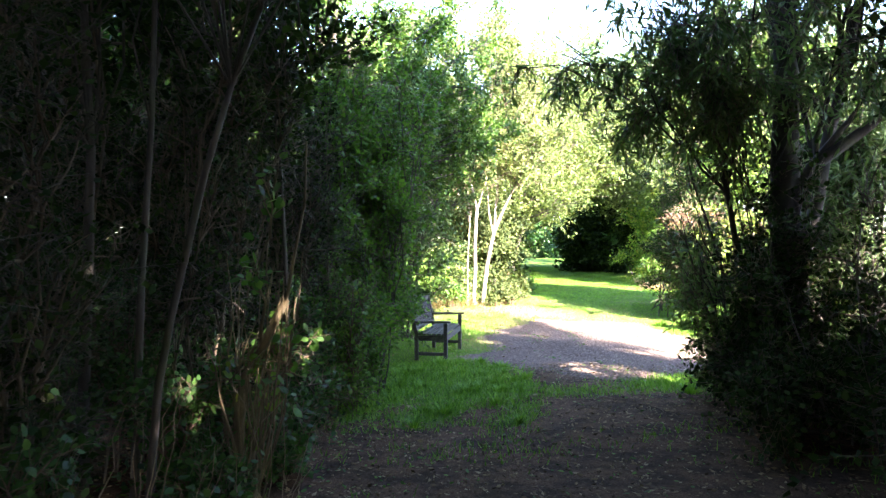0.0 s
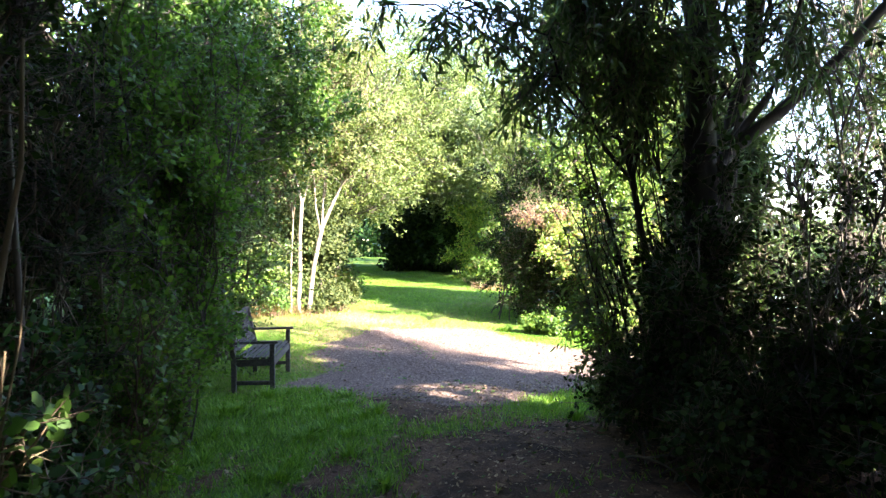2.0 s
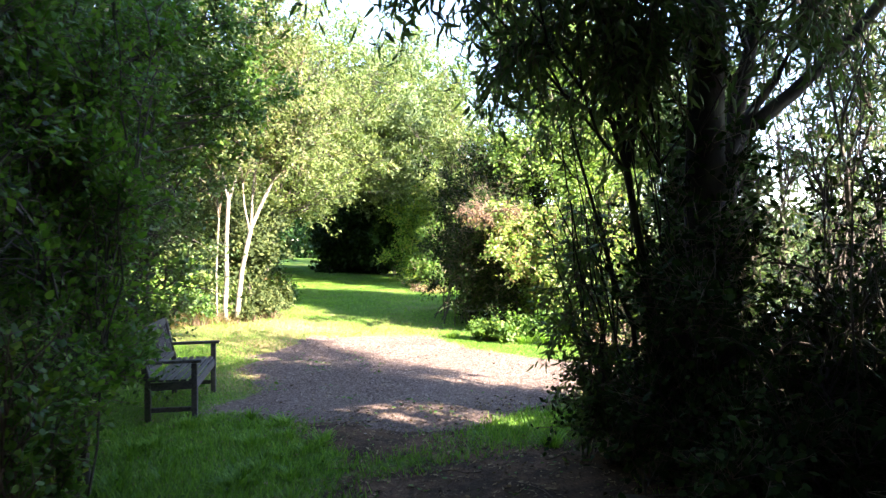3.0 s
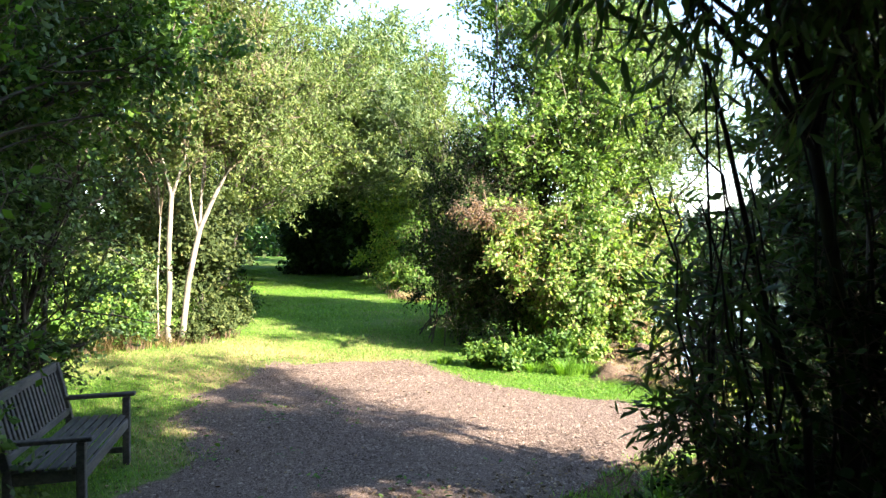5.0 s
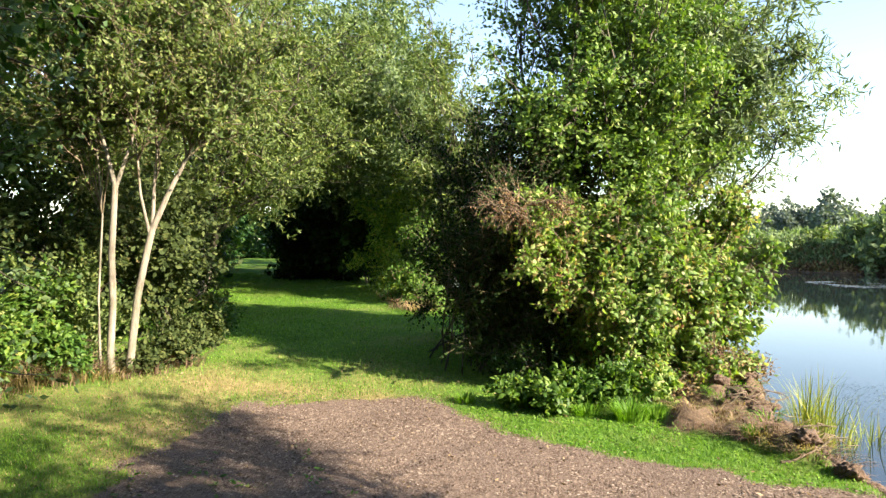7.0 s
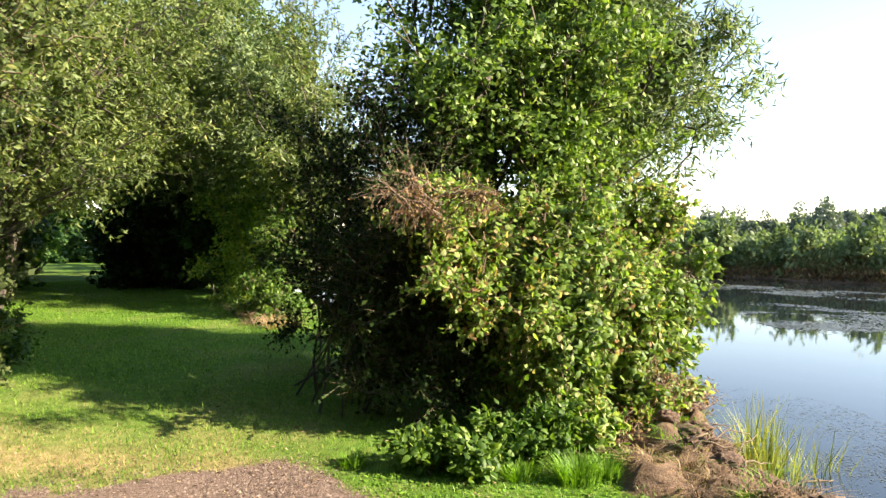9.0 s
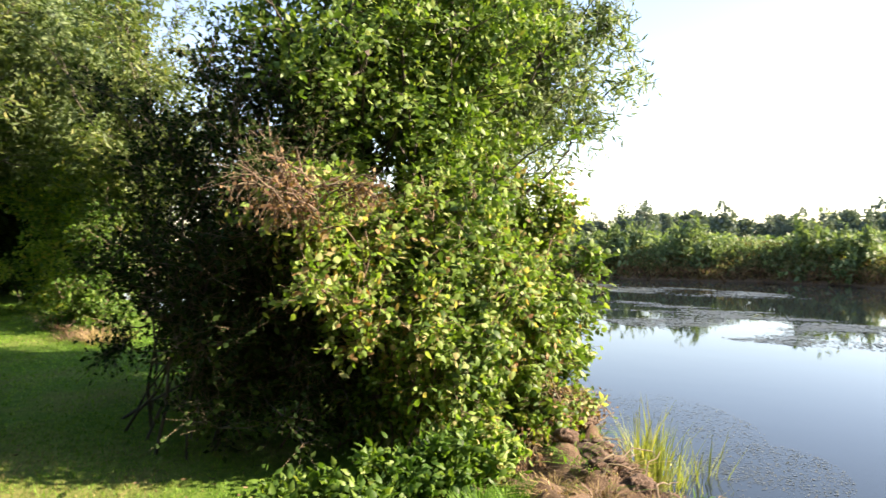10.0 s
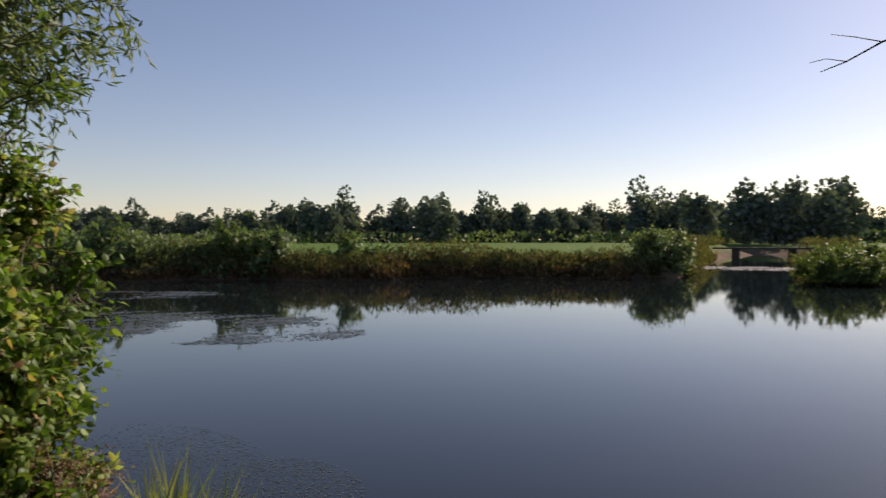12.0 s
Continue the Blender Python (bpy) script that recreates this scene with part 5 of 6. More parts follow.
kinds = [far_tree(300.0 + 6 * n, 60.0 - 40 * n, h, w * h, 120 + n, "distant grey-green tree, tinted bluish for haze, at the edge of the meadow")
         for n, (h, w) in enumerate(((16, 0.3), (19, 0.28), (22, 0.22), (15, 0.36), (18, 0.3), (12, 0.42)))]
r = np.random.RandomState(9)
for k in range(118):
    a = radians(-43 + k * 0.79 + r.uniform(-0.4, 0.4))
    d = 255 + 15 * math.sin(k * 0.5) + r.uniform(0, 40) + (50 if k > 60 else 0)
    s = r.uniform(0.7, 1.15) * (1.05 if k < 61 else 0.95) * (1 + 0.12 * math.sin(k * 0.33)) * (0.55 if a < radians(-36.6) else 1.0)
    if abs(a - radians(-28.6)) < radians(0.7):
        continue
    copy_thing(kinds[r.randint(6)], pose(d * math.cos(a), 11 + d * math.sin(a), 0.6, 0, 0, r.uniform(0, 360)) @ Matrix.Diagonal((s, s, s, 1)))
for k in range(7):
    a, d, s = radians(-35.9 + 1.02 * k), 185 + r.uniform(0, 12), r.uniform(0.85, 1.0)
    copy_thing(kinds[(1, 4, 0)[k % 3]], pose(d * math.cos(a), 11 + d * math.sin(a), 0.6, 0, 0, r.uniform(0, 360)) @ Matrix.Diagonal((s, s, s, 1)))
# low scrub joining the far trees' feet
r = np.random.RandomState(119)
n = 9000
a, d = np.radians(r.uniform(-45, 54, n)), r.uniform(238, 300, n)
h = 4.2 * (0.75 + 0.4 * wobble(np.stack([a * 60], -1), 1.2, 119)) * r.uniform(0, 1, n) ** 0.8
P = np.stack([d * np.cos(a), 11 + d * np.sin(a), h + 0.8], -1)
V, F = leaf_cloud(P, unit(r.normal(size=(n, 3)) * 0.7 + np.array([0, 0, 0.6])), unit(r.normal(size=(n, 3))), r.uniform(0.8, 1.7, n), 0.7, "small")
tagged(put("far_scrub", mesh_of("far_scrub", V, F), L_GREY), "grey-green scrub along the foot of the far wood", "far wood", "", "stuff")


def footbridge():
    """Flat bridge over the channel on two piers."""
    b = tagged(new("footbridge"), "dark flat footbridge on piers over the channel", "bridge")
    b.matrix_world = Matrix.Translation((104.0, -50.5, 0.0)) @ Matrix.Rotation(radians(59), 4, "Z")
    one_board("deck", b, (-12, 0, 0.75), (12, 0, 0.75), 1.6, 0.25, mat=M_BARK, bev=0.02)
    for s in (-0.75, 0.75):
        one_board("rail", b, (-12, s, 1.55), (12, s, 1.55), 0.1, 0.08, mat=M_BARK)
        for x in range(-12, 13, 3):
            one_board("post", b, (x, s, 0.85), (x, s, 1.52), 0.09, 0.09, up=(1, 0, 0), mat=M_BARK)
    for x in (-4, 4):
        one_board("pier", b, (x, 0, -1.6), (x, 0, 0.63), 0.8, 1.2, up=(1, 0, 0), mat=M_BARK, bev=0.03)
    return b


footbridge()


# ---- grass, gravel and litter ----
def scatter(n, x0, x1, y0, y1, seed, prob):
    r = np.random.RandomState(seed)
    x, y = r.uniform(x0, x1, n), r.uniform(y0, y1, n)
    k = r.uniform(0, 1, n) < prob(x, y)
    return x[k], y[k], r


def blades(name, label, x, y, r, h, w, mat, lean=0.5, category="grass"):
    z = land(x, y)
    n = len(x)
    a = r.uniform(0, 6.283, n)
    hh = h * r.uniform(0.5, 1.3, n)
    d = np.stack([np.cos(a), np.sin(a), np.zeros(n)], -1)
    s = np.stack([-np.sin(a), np.cos(a), np.zeros(n)], -1) * (w * r.uniform(0.6, 1.2, n))[:, None]
    P = np.stack([x, y, z - 0.004], -1)
    M = P + d * (hh * lean * 0.3)[:, None] + np.array([0, 0, 1.0]) * (hh * 0.6)[:, None]
    T = P + d * (hh * lean * r.uniform(0.4, 1.5, n))[:, None] + np.array([0, 0, 1.0]) * hh[:, None]
    V = np.stack([P - s, P + s, M + s * 0.7, M - s * 0.7, T], 1).reshape(-1, 3)
    F = (np.arange(n) * 5)[:, None, None] + np.array([(0, 1, 2), (0, 2, 3), (3, 2, 4)])[None]
    return tagged(put(name, mesh_of(name, V, F), mat), label, category, "", "stuff")


def turf(name, label, x, y, r, h, w, mat):
    """Short lawn: one narrow leaning triangle a blade."""
    n = len(x)
    a, hh = r.uniform(0, 6.283, n), h * r.uniform(0.4, 1.3, n)
    s = np.stack([-np.sin(a), np.cos(a), 0 * a], -1) * (w * r.uniform(0.6, 1.3, n))[:, None]
    P = np.stack([x, y, land(x, y) - 0.004], -1)
    T = P + np.stack([np.cos(a) * hh * 0.7, np.sin(a) * hh * 0.7, hh], -1)
    V = np.stack([P - s, P + s, T], 1).reshape(-1, 3)
    return tagged(put(name, mesh_of(name, V, np.arange(3 * n).reshape(-1, 3)), mat), label, "grass", "", "stuff")


lawn_prob = lambda x, y: grassy(x, y) * (lake(x, y) < -0.3) * (0.45 + 0.55 * smooth(-0.6, 0.4, wobble(np.stack([x, y], -1), 1.1, 77))) * (1 - 0.6 * dry(x, y))
x, y, r = scatter(260000, -2.2, 8.0, 6.2, 17.5, 1, lawn_prob)
turf("grass", "short mown grass, yellow-green where dry", x, y, r, 0.036, 0.0045, L_GRASS)
x, y, r = scatter(110000, -1.0, 9.0, 17.5, 40, 2, lawn_prob)
turf("grass", "short mown lawn grass of the track", x, y, r, 0.045, 0.008, L_GRASS)
x, y, r = scatter(90000, -1.4, 4.5, 2.0, 9.5, 3, lambda x, y: grassy(x, y) * 0.85)
turf("grass", "thin shaded grass on the trodden path", x, y, r, 0.075, 0.006, L_GRASS)
x, y, r = scatter(50000, 0.0, 8.0, 9.5, 17.5, 34, lambda x, y: (lake(x, y) < -0.9) * smooth(0.25, -0.1, ragged(x, y)) * dry(x, y))
turf("grass", "yellowed dry grass round the gravel bay", x, y, r, 0.04, 0.005, leaf_mat("yellow_grass", [(0.0, (0.13, 0.12, 0.035)), (0.5, (0.27, 0.23, 0.09)), (1.0, (0.42, 0.34, 0.17))], 0.3, 0.7))
x, y, r = scatter(5000, -1.0, 8.0, 8.5, 17.0, 33, lambda x, y: lawn_prob(x, y) * (wobble(np.stack([x, y], -1), 2.2, 78) > 0.3))
blades("grass", "scattered longer blades in the lawn", x, y, r, 0.1, 0.005, L_GRASS)


def chips(name, label, x, y, r, size, mat, flat=0.45, category="gravel"):
    """Angular chips: squashed, turned tetrahedra and wedges lying on the ground."""
    n = len(x)
    T = np.array([(1, 0, 0.1), (-0.4, 0.8, 0), (-0.6, -0.7, 0.15), (0.2, 0.1, 1.0)])
    F = np.array([(0, 1, 3), (1, 2, 3), (2, 0, 3)])
    a = r.uniform(0, 6.283, n)
    s = size * r.uniform(0.4, 1.5, n)
    sx, sy, sz = s * r.uniform(0.7, 1.4, n), s * r.uniform(0.5, 1.0, n), s * flat * r.uniform(0.6, 1.4, n)
    ca, sa = np.cos(a), np.sin(a)
    V = np.empty((n, 4, 3))
    for k, (u, v, w) in enumerate(T):
        V[:, k, 0] = x + ca * sx * u - sa * sy * v
        V[:, k, 1] = y + sa * sx * u + ca * sy * v
        V[:, k, 2] = land(x, y) + 0.003 + sz * w
    I = (np.arange(n) * 4)[:, None, None] + F[None]
    return tagged(put(name, mesh_of(name, V, I), mat), label, category, "", "stuff")


M_STONE = leaf_mat("gravel_chip", [(0.0, (0.05, 0.034, 0.026)), (0.4, (0.125, 0.09, 0.068)), (0.75, (0.24, 0.182, 0.138)), (1.0, (0.38, 0.315, 0.25))], 0.0, 0.9, 0.1)
x, y, r = scatter(85000, 0, 7.2, 7.8, 15.6, 4, lambda x, y: smooth(-0.3, 0.3, ragged(x, y)) * (0.35 + 0.65 * smooth(-0.5, 0.5, wobble(np.stack([x, y], -1), 1.2, 94))) * (lake(x, y) < -0.3))
chips("gravel", "brown bark chips and gravel of the bay", x, y, r, 0.015, M_STONE)
M_LITTER = leaf_mat("leaf_litter", [(0.0, (0.025, 0.016, 0.01)), (0.4, (0.1, 0.07, 0.04)), (0.75, (0.24, 0.165, 0.09)), (1.0, (0.4, 0.31, 0.19))], 0.1, 0.8, 0.1)


def litter(name, label, n, x0, x1, y0, y1, seed, prob, size, mat, kind="small"):
    x, y, r = scatter(n, x0, x1, y0, y1, seed, prob)
    a = r.uniform(0, 6.283, len(x))
    A = np.stack([np.cos(a), np.sin(a), r.normal(0, 0.25, len(x))], -1)
    N = unit(r.normal(size=(len(x), 3)) * 0.35 + np.array([0, 0, 1.0]))
    P = np.stack([x, y, land(x, y) + r.uniform(0.008, 0.02, len(x))], -1)
    V, F = leaf_cloud(P, A, N, size * r.uniform(0.5, 1.4, len(x)), 0.5, kind)
    return tagged(put(name, mesh_of(name, V, F), mat), label, "leaf litter", "", "stuff")


litter("leaf_litter", "fallen brown leaves on the shaded path", 30000, -4.0, 4.5, 0, 9.4, 5, lambda x, y: 0.75 - 0.6 * grassy(x, y), 0.045, M_LITTER)
litter("leaf_litter", "scattered fallen leaves on the gravel", 2600, -1, 6.5, 8.5, 17, 6, lambda x, y: 0.7 + 0 * x, 0.04, M_LITTER)


# ---- plants at the bush's foot and on the bank ----
def tussock(label, x, y, rad, h, n, mat, seed, name="grass_tussock", category="grass", z=None, width=0.006, lean=0.7):
    """A clump of long arching blades from one root."""
    r = np.random.RandomState(seed)
    z = float(land(np.float64(x), np.float64(y))) if z is None else z
    a, q = r.uniform(0, 6.283, n), rad * np.sqrt(r.uniform(0, 1, n))
    d = np.stack([np.cos(a), np.sin(a), 0 * a], -1)
    s = np.stack([-np.sin(a), np.cos(a), 0 * a], -1) * (width * r.uniform(0.6, 1.3, n))[:, None]
    P = np.stack([q * np.cos(a), q * np.sin(a), 0 * a - 0.02], -1)
    H = h * r.uniform(0.5, 1.2, n)
    L = lean * r.uniform(0.2, 1.3, n) * H
    rows = []
    for t, w in ((0, 1.0), (0.35, 1.0), (0.7, 0.7)):
        c = P + d * (L * t ** 2)[:, None] + np.array([0, 0, 1.0]) * (H * t * (1.1 - 0.35 * t * lean))[:, None]
        rows += [c - s * w, c + s * w]
    rows.append(P + d * L[:, None] + np.array([0, 0, 1.0]) * (H * (1.1 - 0.35 * lean))[:, None])
    V = np.stack(rows, 1).reshape(-1, 3)
    F = (np.arange(n) * 7)[:, None, None] + np.array([(0, 1, 3), (0, 3, 2), (2, 3, 5), (2, 5, 4), (4, 5, 6)])[None]
    ob = tagged(put(name, mesh_of(name, V, F), mat), label, category, "tufts along the bank")
    ob.location = (x, y, z)
    return ob


for k, (x, y, rad, h, n) in enumerate(((6.6, 12.85, 0.2, 0.26, 300), (6.25, 13.2, 0.16, 0.2, 160), (5.9, 13.5, 0.14, 0.18, 120), (6.85, 12.75, 0.14, 0.2, 140), (5.2, 14.3, 0.12, 0.16, 140), (7.1, 11.6, 0.1, 0.14, 120), (4.5, 8.5, 0.12, 0.2, 160),
                                          (4.3, 8.2, 0.12, 0.22, 160), (3.3, 7.4, 0.1, 0.16, 100), (0.35, 11.4, 0.12, 0.2, 160), (0.2, 9.2, 0.1, 0.16, 120))):
    tussock("bright green tussock of long grass", x, y, rad, h, n, L_GRASS, 300 + k)
r = np.random.RandomState(380)
for k in range(46):
    x, y = r.uniform(-0.7, 1.4), 5.0 + 4.4 * r.uniform(0, 1) ** 0.8
    if float(grassy(np.array([x]), np.array([y]))[0]) > 0.3:
        tussock("small tuft of shaded grass beside the path", x, y, r.uniform(0.05, 0.12), r.uniform(0.09, 0.17), 60, L_GRASS, 700 + k, lean=1.0)
L_REED = leaf_mat("reed_leaf", [(0.0, (0.1, 0.14, 0.03)), (0.6, (0.26, 0.3, 0.07)), (1.0, (0.42, 0.38, 0.16))], 0.4, 0.5)
for k in range(16):
    r = np.random.RandomState(400 + k)
    x, y = 9.8 + 0.09 * k + r.uniform(-0.25, 0.25), 13.2 - 0.04 * k + r.uniform(-0.5, 0.45)
    tussock("yellow-green reed clump standing in the shallows", x, y, 0.1, 1.0 + r.uniform(-0.25, 0.25), 40, L_REED, 420 + k, "reed_clump", "reeds", min(WATER_Z - 0.1, float(land(np.float64(x), np.float64(y)))), 0.009, 0.4)
HERB = "herbs at the bush's foot"
for x, y, rx, h, sd, mt in ((5.7, 13.85, 0.3, 0.26, 311, L_LUSH), (6.1, 13.6, 0.3, 0.32, 312, L_LUSH), (6.55, 13.5, 0.28, 0.34, 313, L_MID), (8.4, 13.4, 0.3, 0.34, 316, L_BRIGHT), (9.0, 13.5, 0.35, 0.5, 317, L_BRAMBLE), (5.9, 13.4, 0.2, 0.16, 318, L_LUSH), (6.9, 13.35, 0.3, 0.4, 319, L_LUSH), (7.4, 13.3, 0.25, 0.3, 320, L_BRAMBLE)):
    bush("nettle_patch", "clump of green nettles and dock at the bush's foot", HERB, x, y, [(x, y, h * 0.6, rx, rx * 0.8, h * 0.6)], sd, 14, rx * 0.7, 0.005, limbs=18, subs=4, twigs=4, leaves=4, leaf=0.085, ratio=0.6, kind="ovate", mat=mt, gaps=0.35,
         twig_len=0.2, bark=M_TWIG, stem_name="stem", category="herbs", no_branch=True)
L_HAY = leaf_mat("dry_grass", [(0.0, (0.12, 0.1, 0.03)), (0.5, (0.28, 0.21, 0.09)), (1.0, (0.45, 0.35, 0.18))], 0.3, 0.7)
L_STRAW = leaf_mat("brown_straw", [(0.0, (0.05, 0.032, 0.022)), (0.5, (0.17, 0.11, 0.07)), (1.0, (0.36, 0.26, 0.17))], 0.1, 0.85)
r = np.random.RandomState(320)
for k in range(120):
    y = 10.4 + 3.6 * r.uniform(0, 1) ** 0.8
    x = float(np.interp(y, SHORE_Y, SHORE_X)) - r.uniform(0.1, 1.0) * min(0.35 + 0.75 * (y - 10.3), 1.9)
    tussock("matted dry brown stalks on the eroded bank", x, y, 0.2, 0.15 * r.uniform(0.4, 1.2), 45, (L_STRAW, L_HAY, L_STRAW)[k % 3] if k % 14 else L_GRASS, 530 + k, "dead_tuft", "dead stalks", None, 0.004, 1.9)
# weeds and nettles round the pale trunks, and along the left hedge
for x, y, rx, h, sd, mt in ((0.1, 17.1, 0.6, 1.3, 331, L_LUSH), (-0.9, 17.2, 0.7, 1.7, 332, L_LUSH), (0.5, 16.9, 0.4, 0.6, 346, L_MID), (-0.4, 16.6, 0.5, 0.8, 347, L_LUSH), (1.9, 17.4, 0.45, 0.45, 334, L_HEDGE), (2.3, 18.4, 0.5, 0.6, 335, L_HEDGE), (-1.8, 16.6, 0.7, 1.7, 336, L_LUSH),
                            (1.5, 17.0, 0.25, 0.3, 338, L_HEDGE), (2.8, 20.4, 0.5, 0.6, 339, L_MID), (2.9, 23.0, 0.5, 0.6, 340, L_MID), 
                            (0.6, 18.2, 0.9, 1.5, 343, L_OLIVE), (-0.9, 18.4, 0.9, 1.7, 344, L_OLIVE), (-2.2, 15.4, 0.6, 0.8, 345, L_DEEP)):
    bush("weed_patch", "rank nettles and dry weeds at the lawn's edge", HERB, x, y, [(x, y, h * 0.6, rx, rx * 0.8, h * 0.6)], sd, 14, rx * 0.8, 0.006, limbs=34, subs=5, twigs=5, leaves=5, leaf=0.085, ratio=0.62, kind="ovate", gaps=0.3, mat=mt,
         twig_len=0.22, bark=M_DRY, stem_name="stem", category="herbs", no_branch=True, no_twig=True)
# floating weed on the lake
M_PAD = leaf_mat("pond_weed", [(0.0, (0.035, 0.042, 0.028)), (0.6, (0.07, 0.078, 0.05)), (1.0, (0.13, 0.13, 0.085))], 0.0, 0.35, 0.6)


# pale tone that stands in for the sheen of the channel water
M_BRIGHT_WATER = leaf_mat("pale_water_shine", [(0.0, (0.2, 0.2, 0.17)), (0.6, (0.34, 0.33, 0.29)), (1.0, (0.45, 0.43, 0.4))], 0.0, 0.6)


def pond_weed(label, cx, cy, rx, ry, ang, n, size, seed, mat=None):
    r = np.random.RandomState(seed)
    a, q = r.uniform(0, 6.283, n), np.sqrt(r.uniform(0, 1, n))
    u, v = rx * q * np.cos(a), ry * q * np.sin(a)
    x, y = cx + u * math.cos(ang) - v * math.sin(ang), cy + u * math.sin(ang) + v * math.cos(ang)
    k = (wobble(np.stack([x, y * 0.45], -1), 1.6, seed) + r.normal(0, 0.22, n) > 0.2) & (lake(x, y) > 0.1)
    x, y = x[k], y[k]
    b = r.uniform(0, 6.283, len(x))
    A = np.stack([np.cos(b), np.sin(b), 0 * b], -1)
    V, F = leaf_cloud(np.stack([x, y, 0 * x + WATER_Z + 0.004 + size * 0.2], -1), A, np.array([[0, 0, 1.0]]) + r.normal(size=(len(x), 3)) * 0.02, size * r.uniform(0.5, 1.5, len(x)), 0.7, "round")
    return tagged(put("pond_weed", mesh_of("pond_weed", V, F), mat or M_PAD), label, "pond weed", "", "stuff")


pond_weed("floating green pond weed near the bank", 11.7, 12.2, 1.3, 0.9, 0.3, 2500, 0.022, 351)
pond_weed("floating green pond weed near the bank", 13.4, 14.4, 2.2, 1.3, 0.9, 3500, 0.024, 352)
pond_weed("floating green pond weed near the bank", 10.6, 12.9, 1.2, 0.9, 0.2, 1400, 0.022, 353)
pond_weed("mat of floating weed out on the lake", 27.0, 17.5, 6.5, 3.2, 1.25, 15000, 0.1, 354)
# added flakes, no weed: they paint the channel's water bright
pond_weed("pale flakes standing in for bright water in the channel's mouth", 68.0, -28.0, 9.0, 4.0, 0.95, 9000, 0.3, 356, M_BRIGHT_WATER)
pond_weed("mat of floating weed out on the lake", 31.0, 19.5, 7.0, 2.0, 1.3, 9000, 0.1, 357)
pond_weed("mat of floating weed out on the lake", 42.0, 28.0, 10.0, 3.0, 1.5, 12000, 0.16, 355)


# dry grass at the trees' feet and beside the track
for k, (x, y, h) in enumerate(((0.8, 16.7, 0.5), (0.55, 16.6, 0.6), (0.25, 16.5, 0.55), (-0.1, 16.4, 0.5), (-0.5, 16.3, 0.5), (1.25, 16.8, 0.3), (-1.0, 16.2, 0.45), (1.7, 16.9, 0.3), (0.05, 16.75, 0.7), (0.4, 16.85, 0.75), (-0.3, 16.9, 0.8), (0.85, 17.0, 0.7), (1.05, 16.65, 0.4), (2.1, 17.2, 0.4), (-0.8, 16.5, 0.6), (8.0, 24.6, 0.5), (8.2, 25.6, 0.5), (7.9, 23.4, 0.5), (7.7, 21.8, 0.5), (7.8, 22.4, 0.4), (8.0, 22.9, 0.45), (7.6, 22.9, 0.3), (8.2, 22.2, 0.4))):
    tussock("tuft of dry yellow-brown grass", x, y, 0.3, h * 0.8, 80, (L_HAY, L_STRAW)[k % 2], 500 + k, width=0.006, lean=1.3)
litter("ground_ivy", "lush low clover and weeds on the verge above the bank", 9000, 4.6, 8.0, 9.6, 14.0, 10, lambda x, y: (ragged(x, y) < -0.02) * (torn(x, y) < 0.3) * (lake(x, y) < -0.25) * np.clip(0.5 + 0.6 * wobble(np.stack([x, y], -1), 2.6, 65), 0, 1), 0.04, L_GRASS, "round")
litter("ground_ivy", "small weeds growing up through the gravel", 1500, 0.2, 3.2, 8.6, 13.5, 9, lambda x, y: (wobble(np.stack([x, y], -1), 2.4, 79) > 0.35) * 1.0, 0.05, L_MID, "round")
litter("ground_ivy", "small green weeds creeping over the path's edge", 9000, -2.6, 4.0, 1.5, 9.8, 8, lambda x, y: np.clip(0.15 + grassy(x, y) + 0.8 * smooth(-0.4, -1.6, x - 0.12 * y + 0.3), 0, 1), 0.045, L_MID, "round")


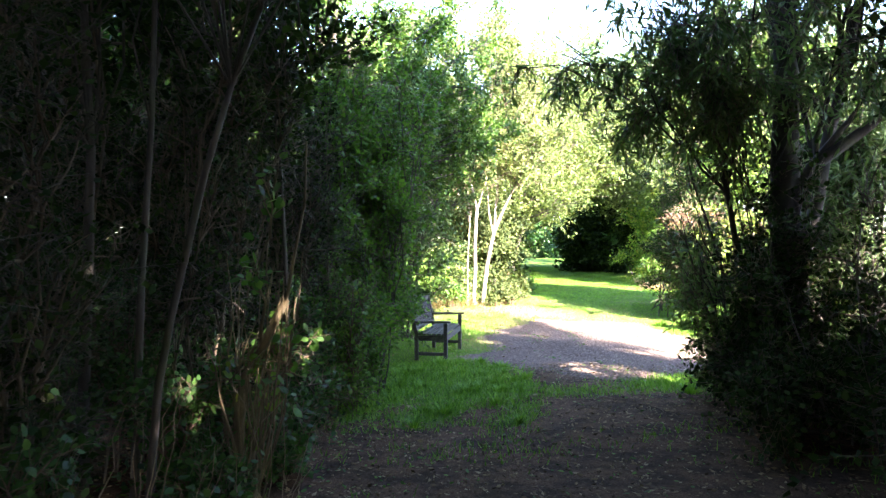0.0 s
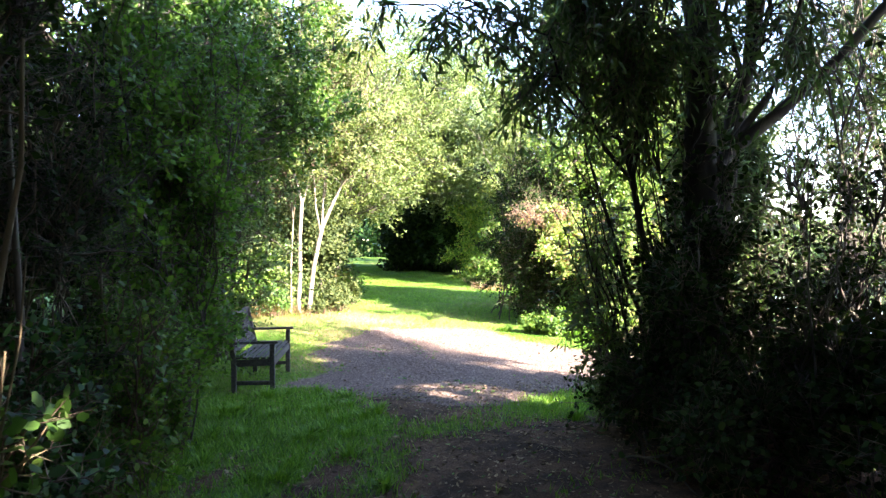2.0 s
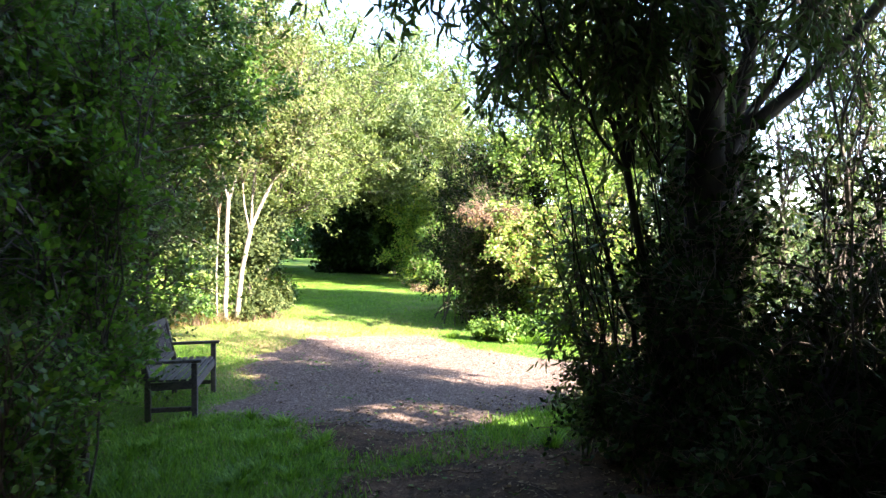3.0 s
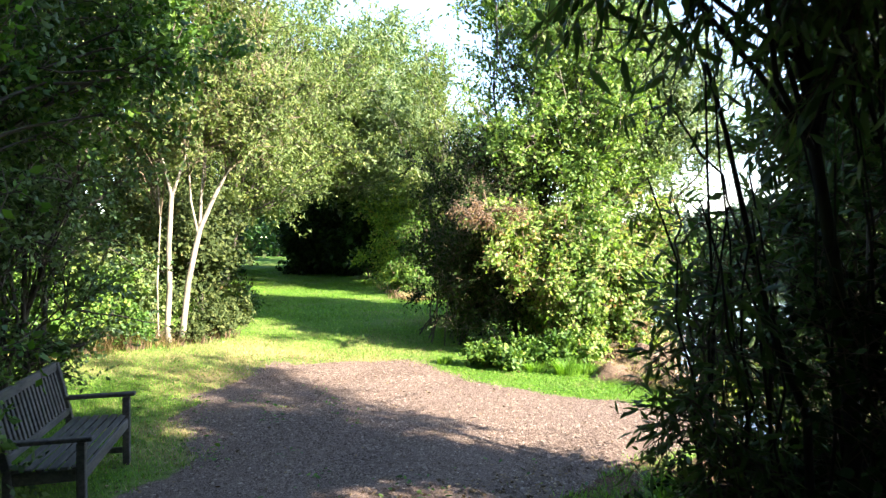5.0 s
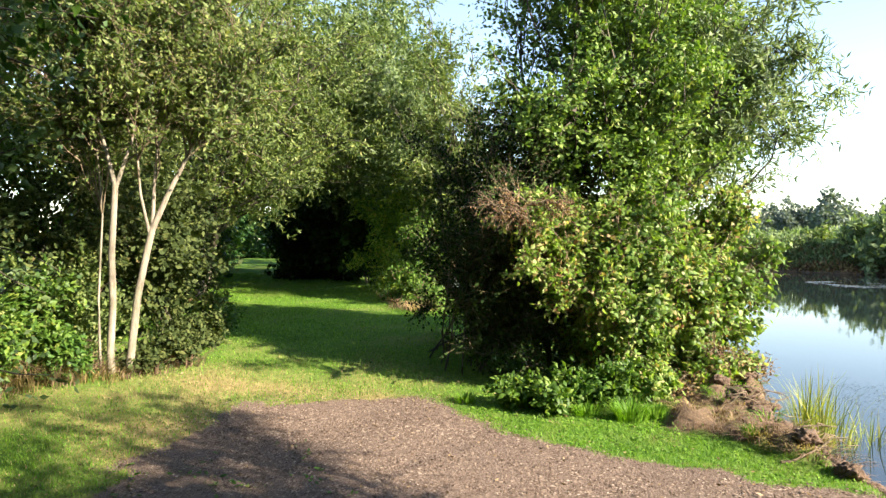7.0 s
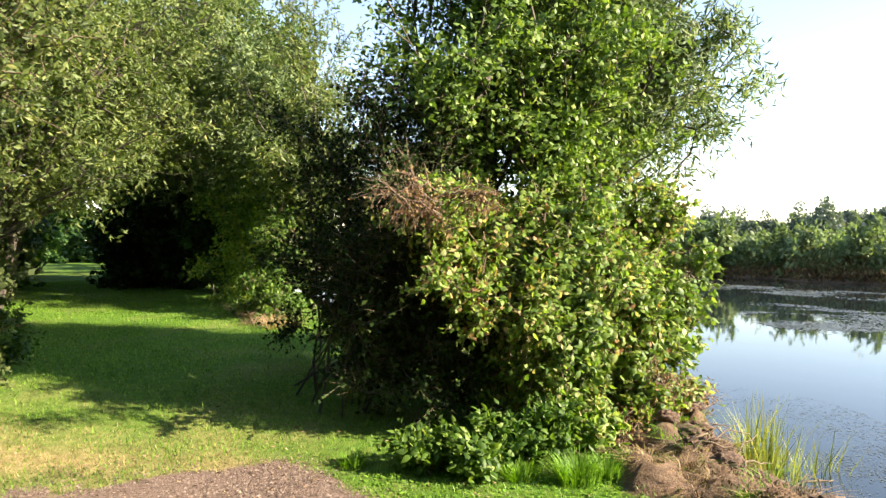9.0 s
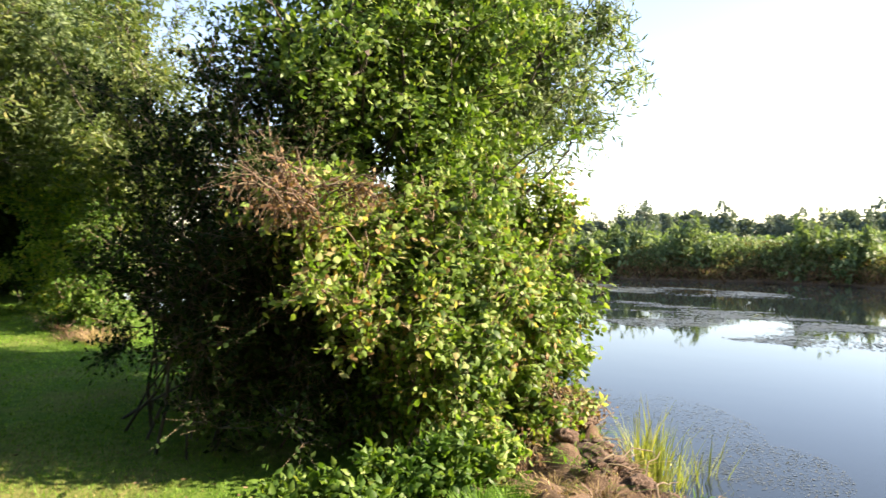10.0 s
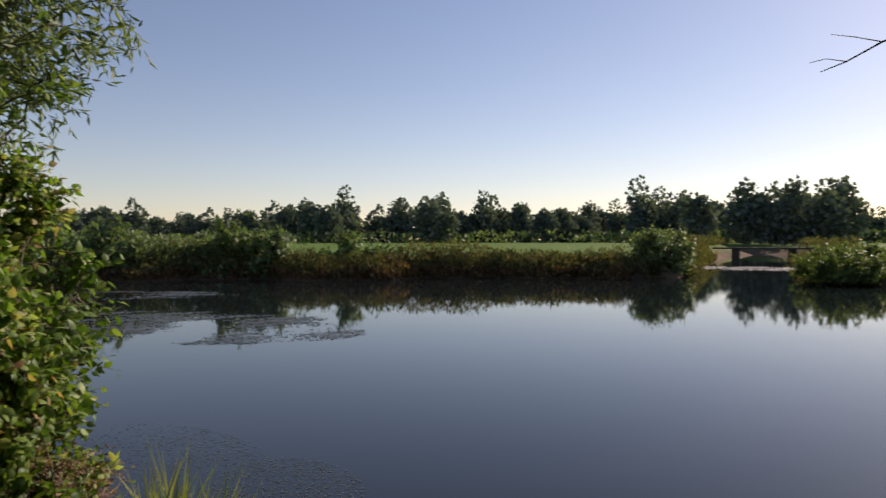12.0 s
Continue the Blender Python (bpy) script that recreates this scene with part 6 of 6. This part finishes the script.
# ---- eroded bank: clods and roots ----
M_CLOD, nt, p = nodes_of("bank_soil")
n1, n2 = noise_tex(nt, 40, 5, 0.7), noise_tex(nt, 7, 4)
c = mixc(nt, 0.5, ramp(nt, n1, [(0.35, (0.03, 0.02, 0.013)), (0.65, (0.19, 0.12, 0.075))]), ramp(nt, n2, [(0.3, (0.04, 0.026, 0.017)), (0.7, (0.13, 0.085, 0.055))]))
nt.links.new(c, p.inputs["Base Color"])
p.inputs["Roughness"].default_value = 0.95
bump(nt, p, n1, 0.8, 0.02)
r = np.random.RandomState(610)
for k in range(40):
    y = 10.4 + 3.4 * (k + r.uniform(-0.6, 0.6)) / 39
    x = float(np.interp(y, SHORE_Y, SHORE_X)) - 0.2 - r.uniform(0, 0.75) * min(0.5 + 0.3 * (y - 10.3), 1.2)
    sx, sy, sz = r.uniform(0.1, 0.3), r.uniform(0.07, 0.17), r.uniform(0.04, 0.09)
    bm = bmesh.new()
    bmesh.ops.create_icosphere(bm, subdivisions=4, radius=1.0)
    for v in bm.verts:
        q = v.co * 1.0
        v.co *= 1.0 + 0.35 * noise.noise(q * 1.6 + Vector((k * 7.1, 0, 0))) + 0.34 * noise.noise(q * 4.5 + Vector((0, k * 3.3, 0))) + 0.16 * noise.noise(q * 11 + Vector((k * 1.7, 0, 0)))
        v.co = Vector((v.co.x * sx, v.co.y * sy, v.co.z * sz))
    me = bpy.data.meshes.new("soil_clod")
    bm.to_mesh(me)
    bm.free()
    ob = tagged(put("soil_clod", me, M_CLOD, smooth=True), "brown crumbling clod of earth on the lake bank", "soil clod", "clods on the eroded bank")
    ob.matrix_world = pose(x, y, float(land(np.float64(x), np.float64(y))) + sz * 0.15, r.uniform(-15, 15), r.uniform(-5, 25), r.uniform(20, 80))
for k in range(18):
    y = 10.8 + 0.16 * k + r.uniform(-0.1, 0.1)
    x = float(np.interp(y, SHORE_Y, SHORE_X)) - r.uniform(0.3, 1.1)
    z = float(land(np.float64(x), np.float64(y)))
    e = np.array([x + r.uniform(0.25, 0.6), y + r.uniform(-0.3, 0.2), z + r.uniform(-0.12, 0.14)])
    V, F = tubes([(bend((x - 0.2, y, z - 0.02), e, r, 7, 0.18, 0.12), 0.014, 0.004)], 6)
    tagged(put("bank_root", mesh_of("bank_root", V, F), M_TWIG, smooth=True), "bare root sticking out of the eroded bank", "root", "roots on the eroded bank")
# fallen sticks on the path
for k, (x, y, a, L) in enumerate(((2.59, 6.2, 2.1, 0.55), (2.35, 6.9, 2.6, 0.4), (1.1, 5.6, 0.4, 0.3), (0.4, 6.3, 1.2, 0.35), (1.9, 5.1, 0.9, 0.3), (-0.6, 5.4, 2.4, 0.4), (3.0, 7.0, 0.3, 0.35), (1.4, 7.4, 2.9, 0.25))):
    z = float(land(np.float64(x), np.float64(y)))
    V, F = tubes([(bend((x, y, z + 0.012), (x + L * math.cos(a), y + L * math.sin(a), z + 0.014), r, 7, 0.03, 0.06), 0.007, 0.003)], 6)
    tagged(put("fallen_stick", mesh_of("fallen_stick", V, F), M_DRY, smooth=True), "thin pale fallen stick on the path", "stick", "sticks on the path")
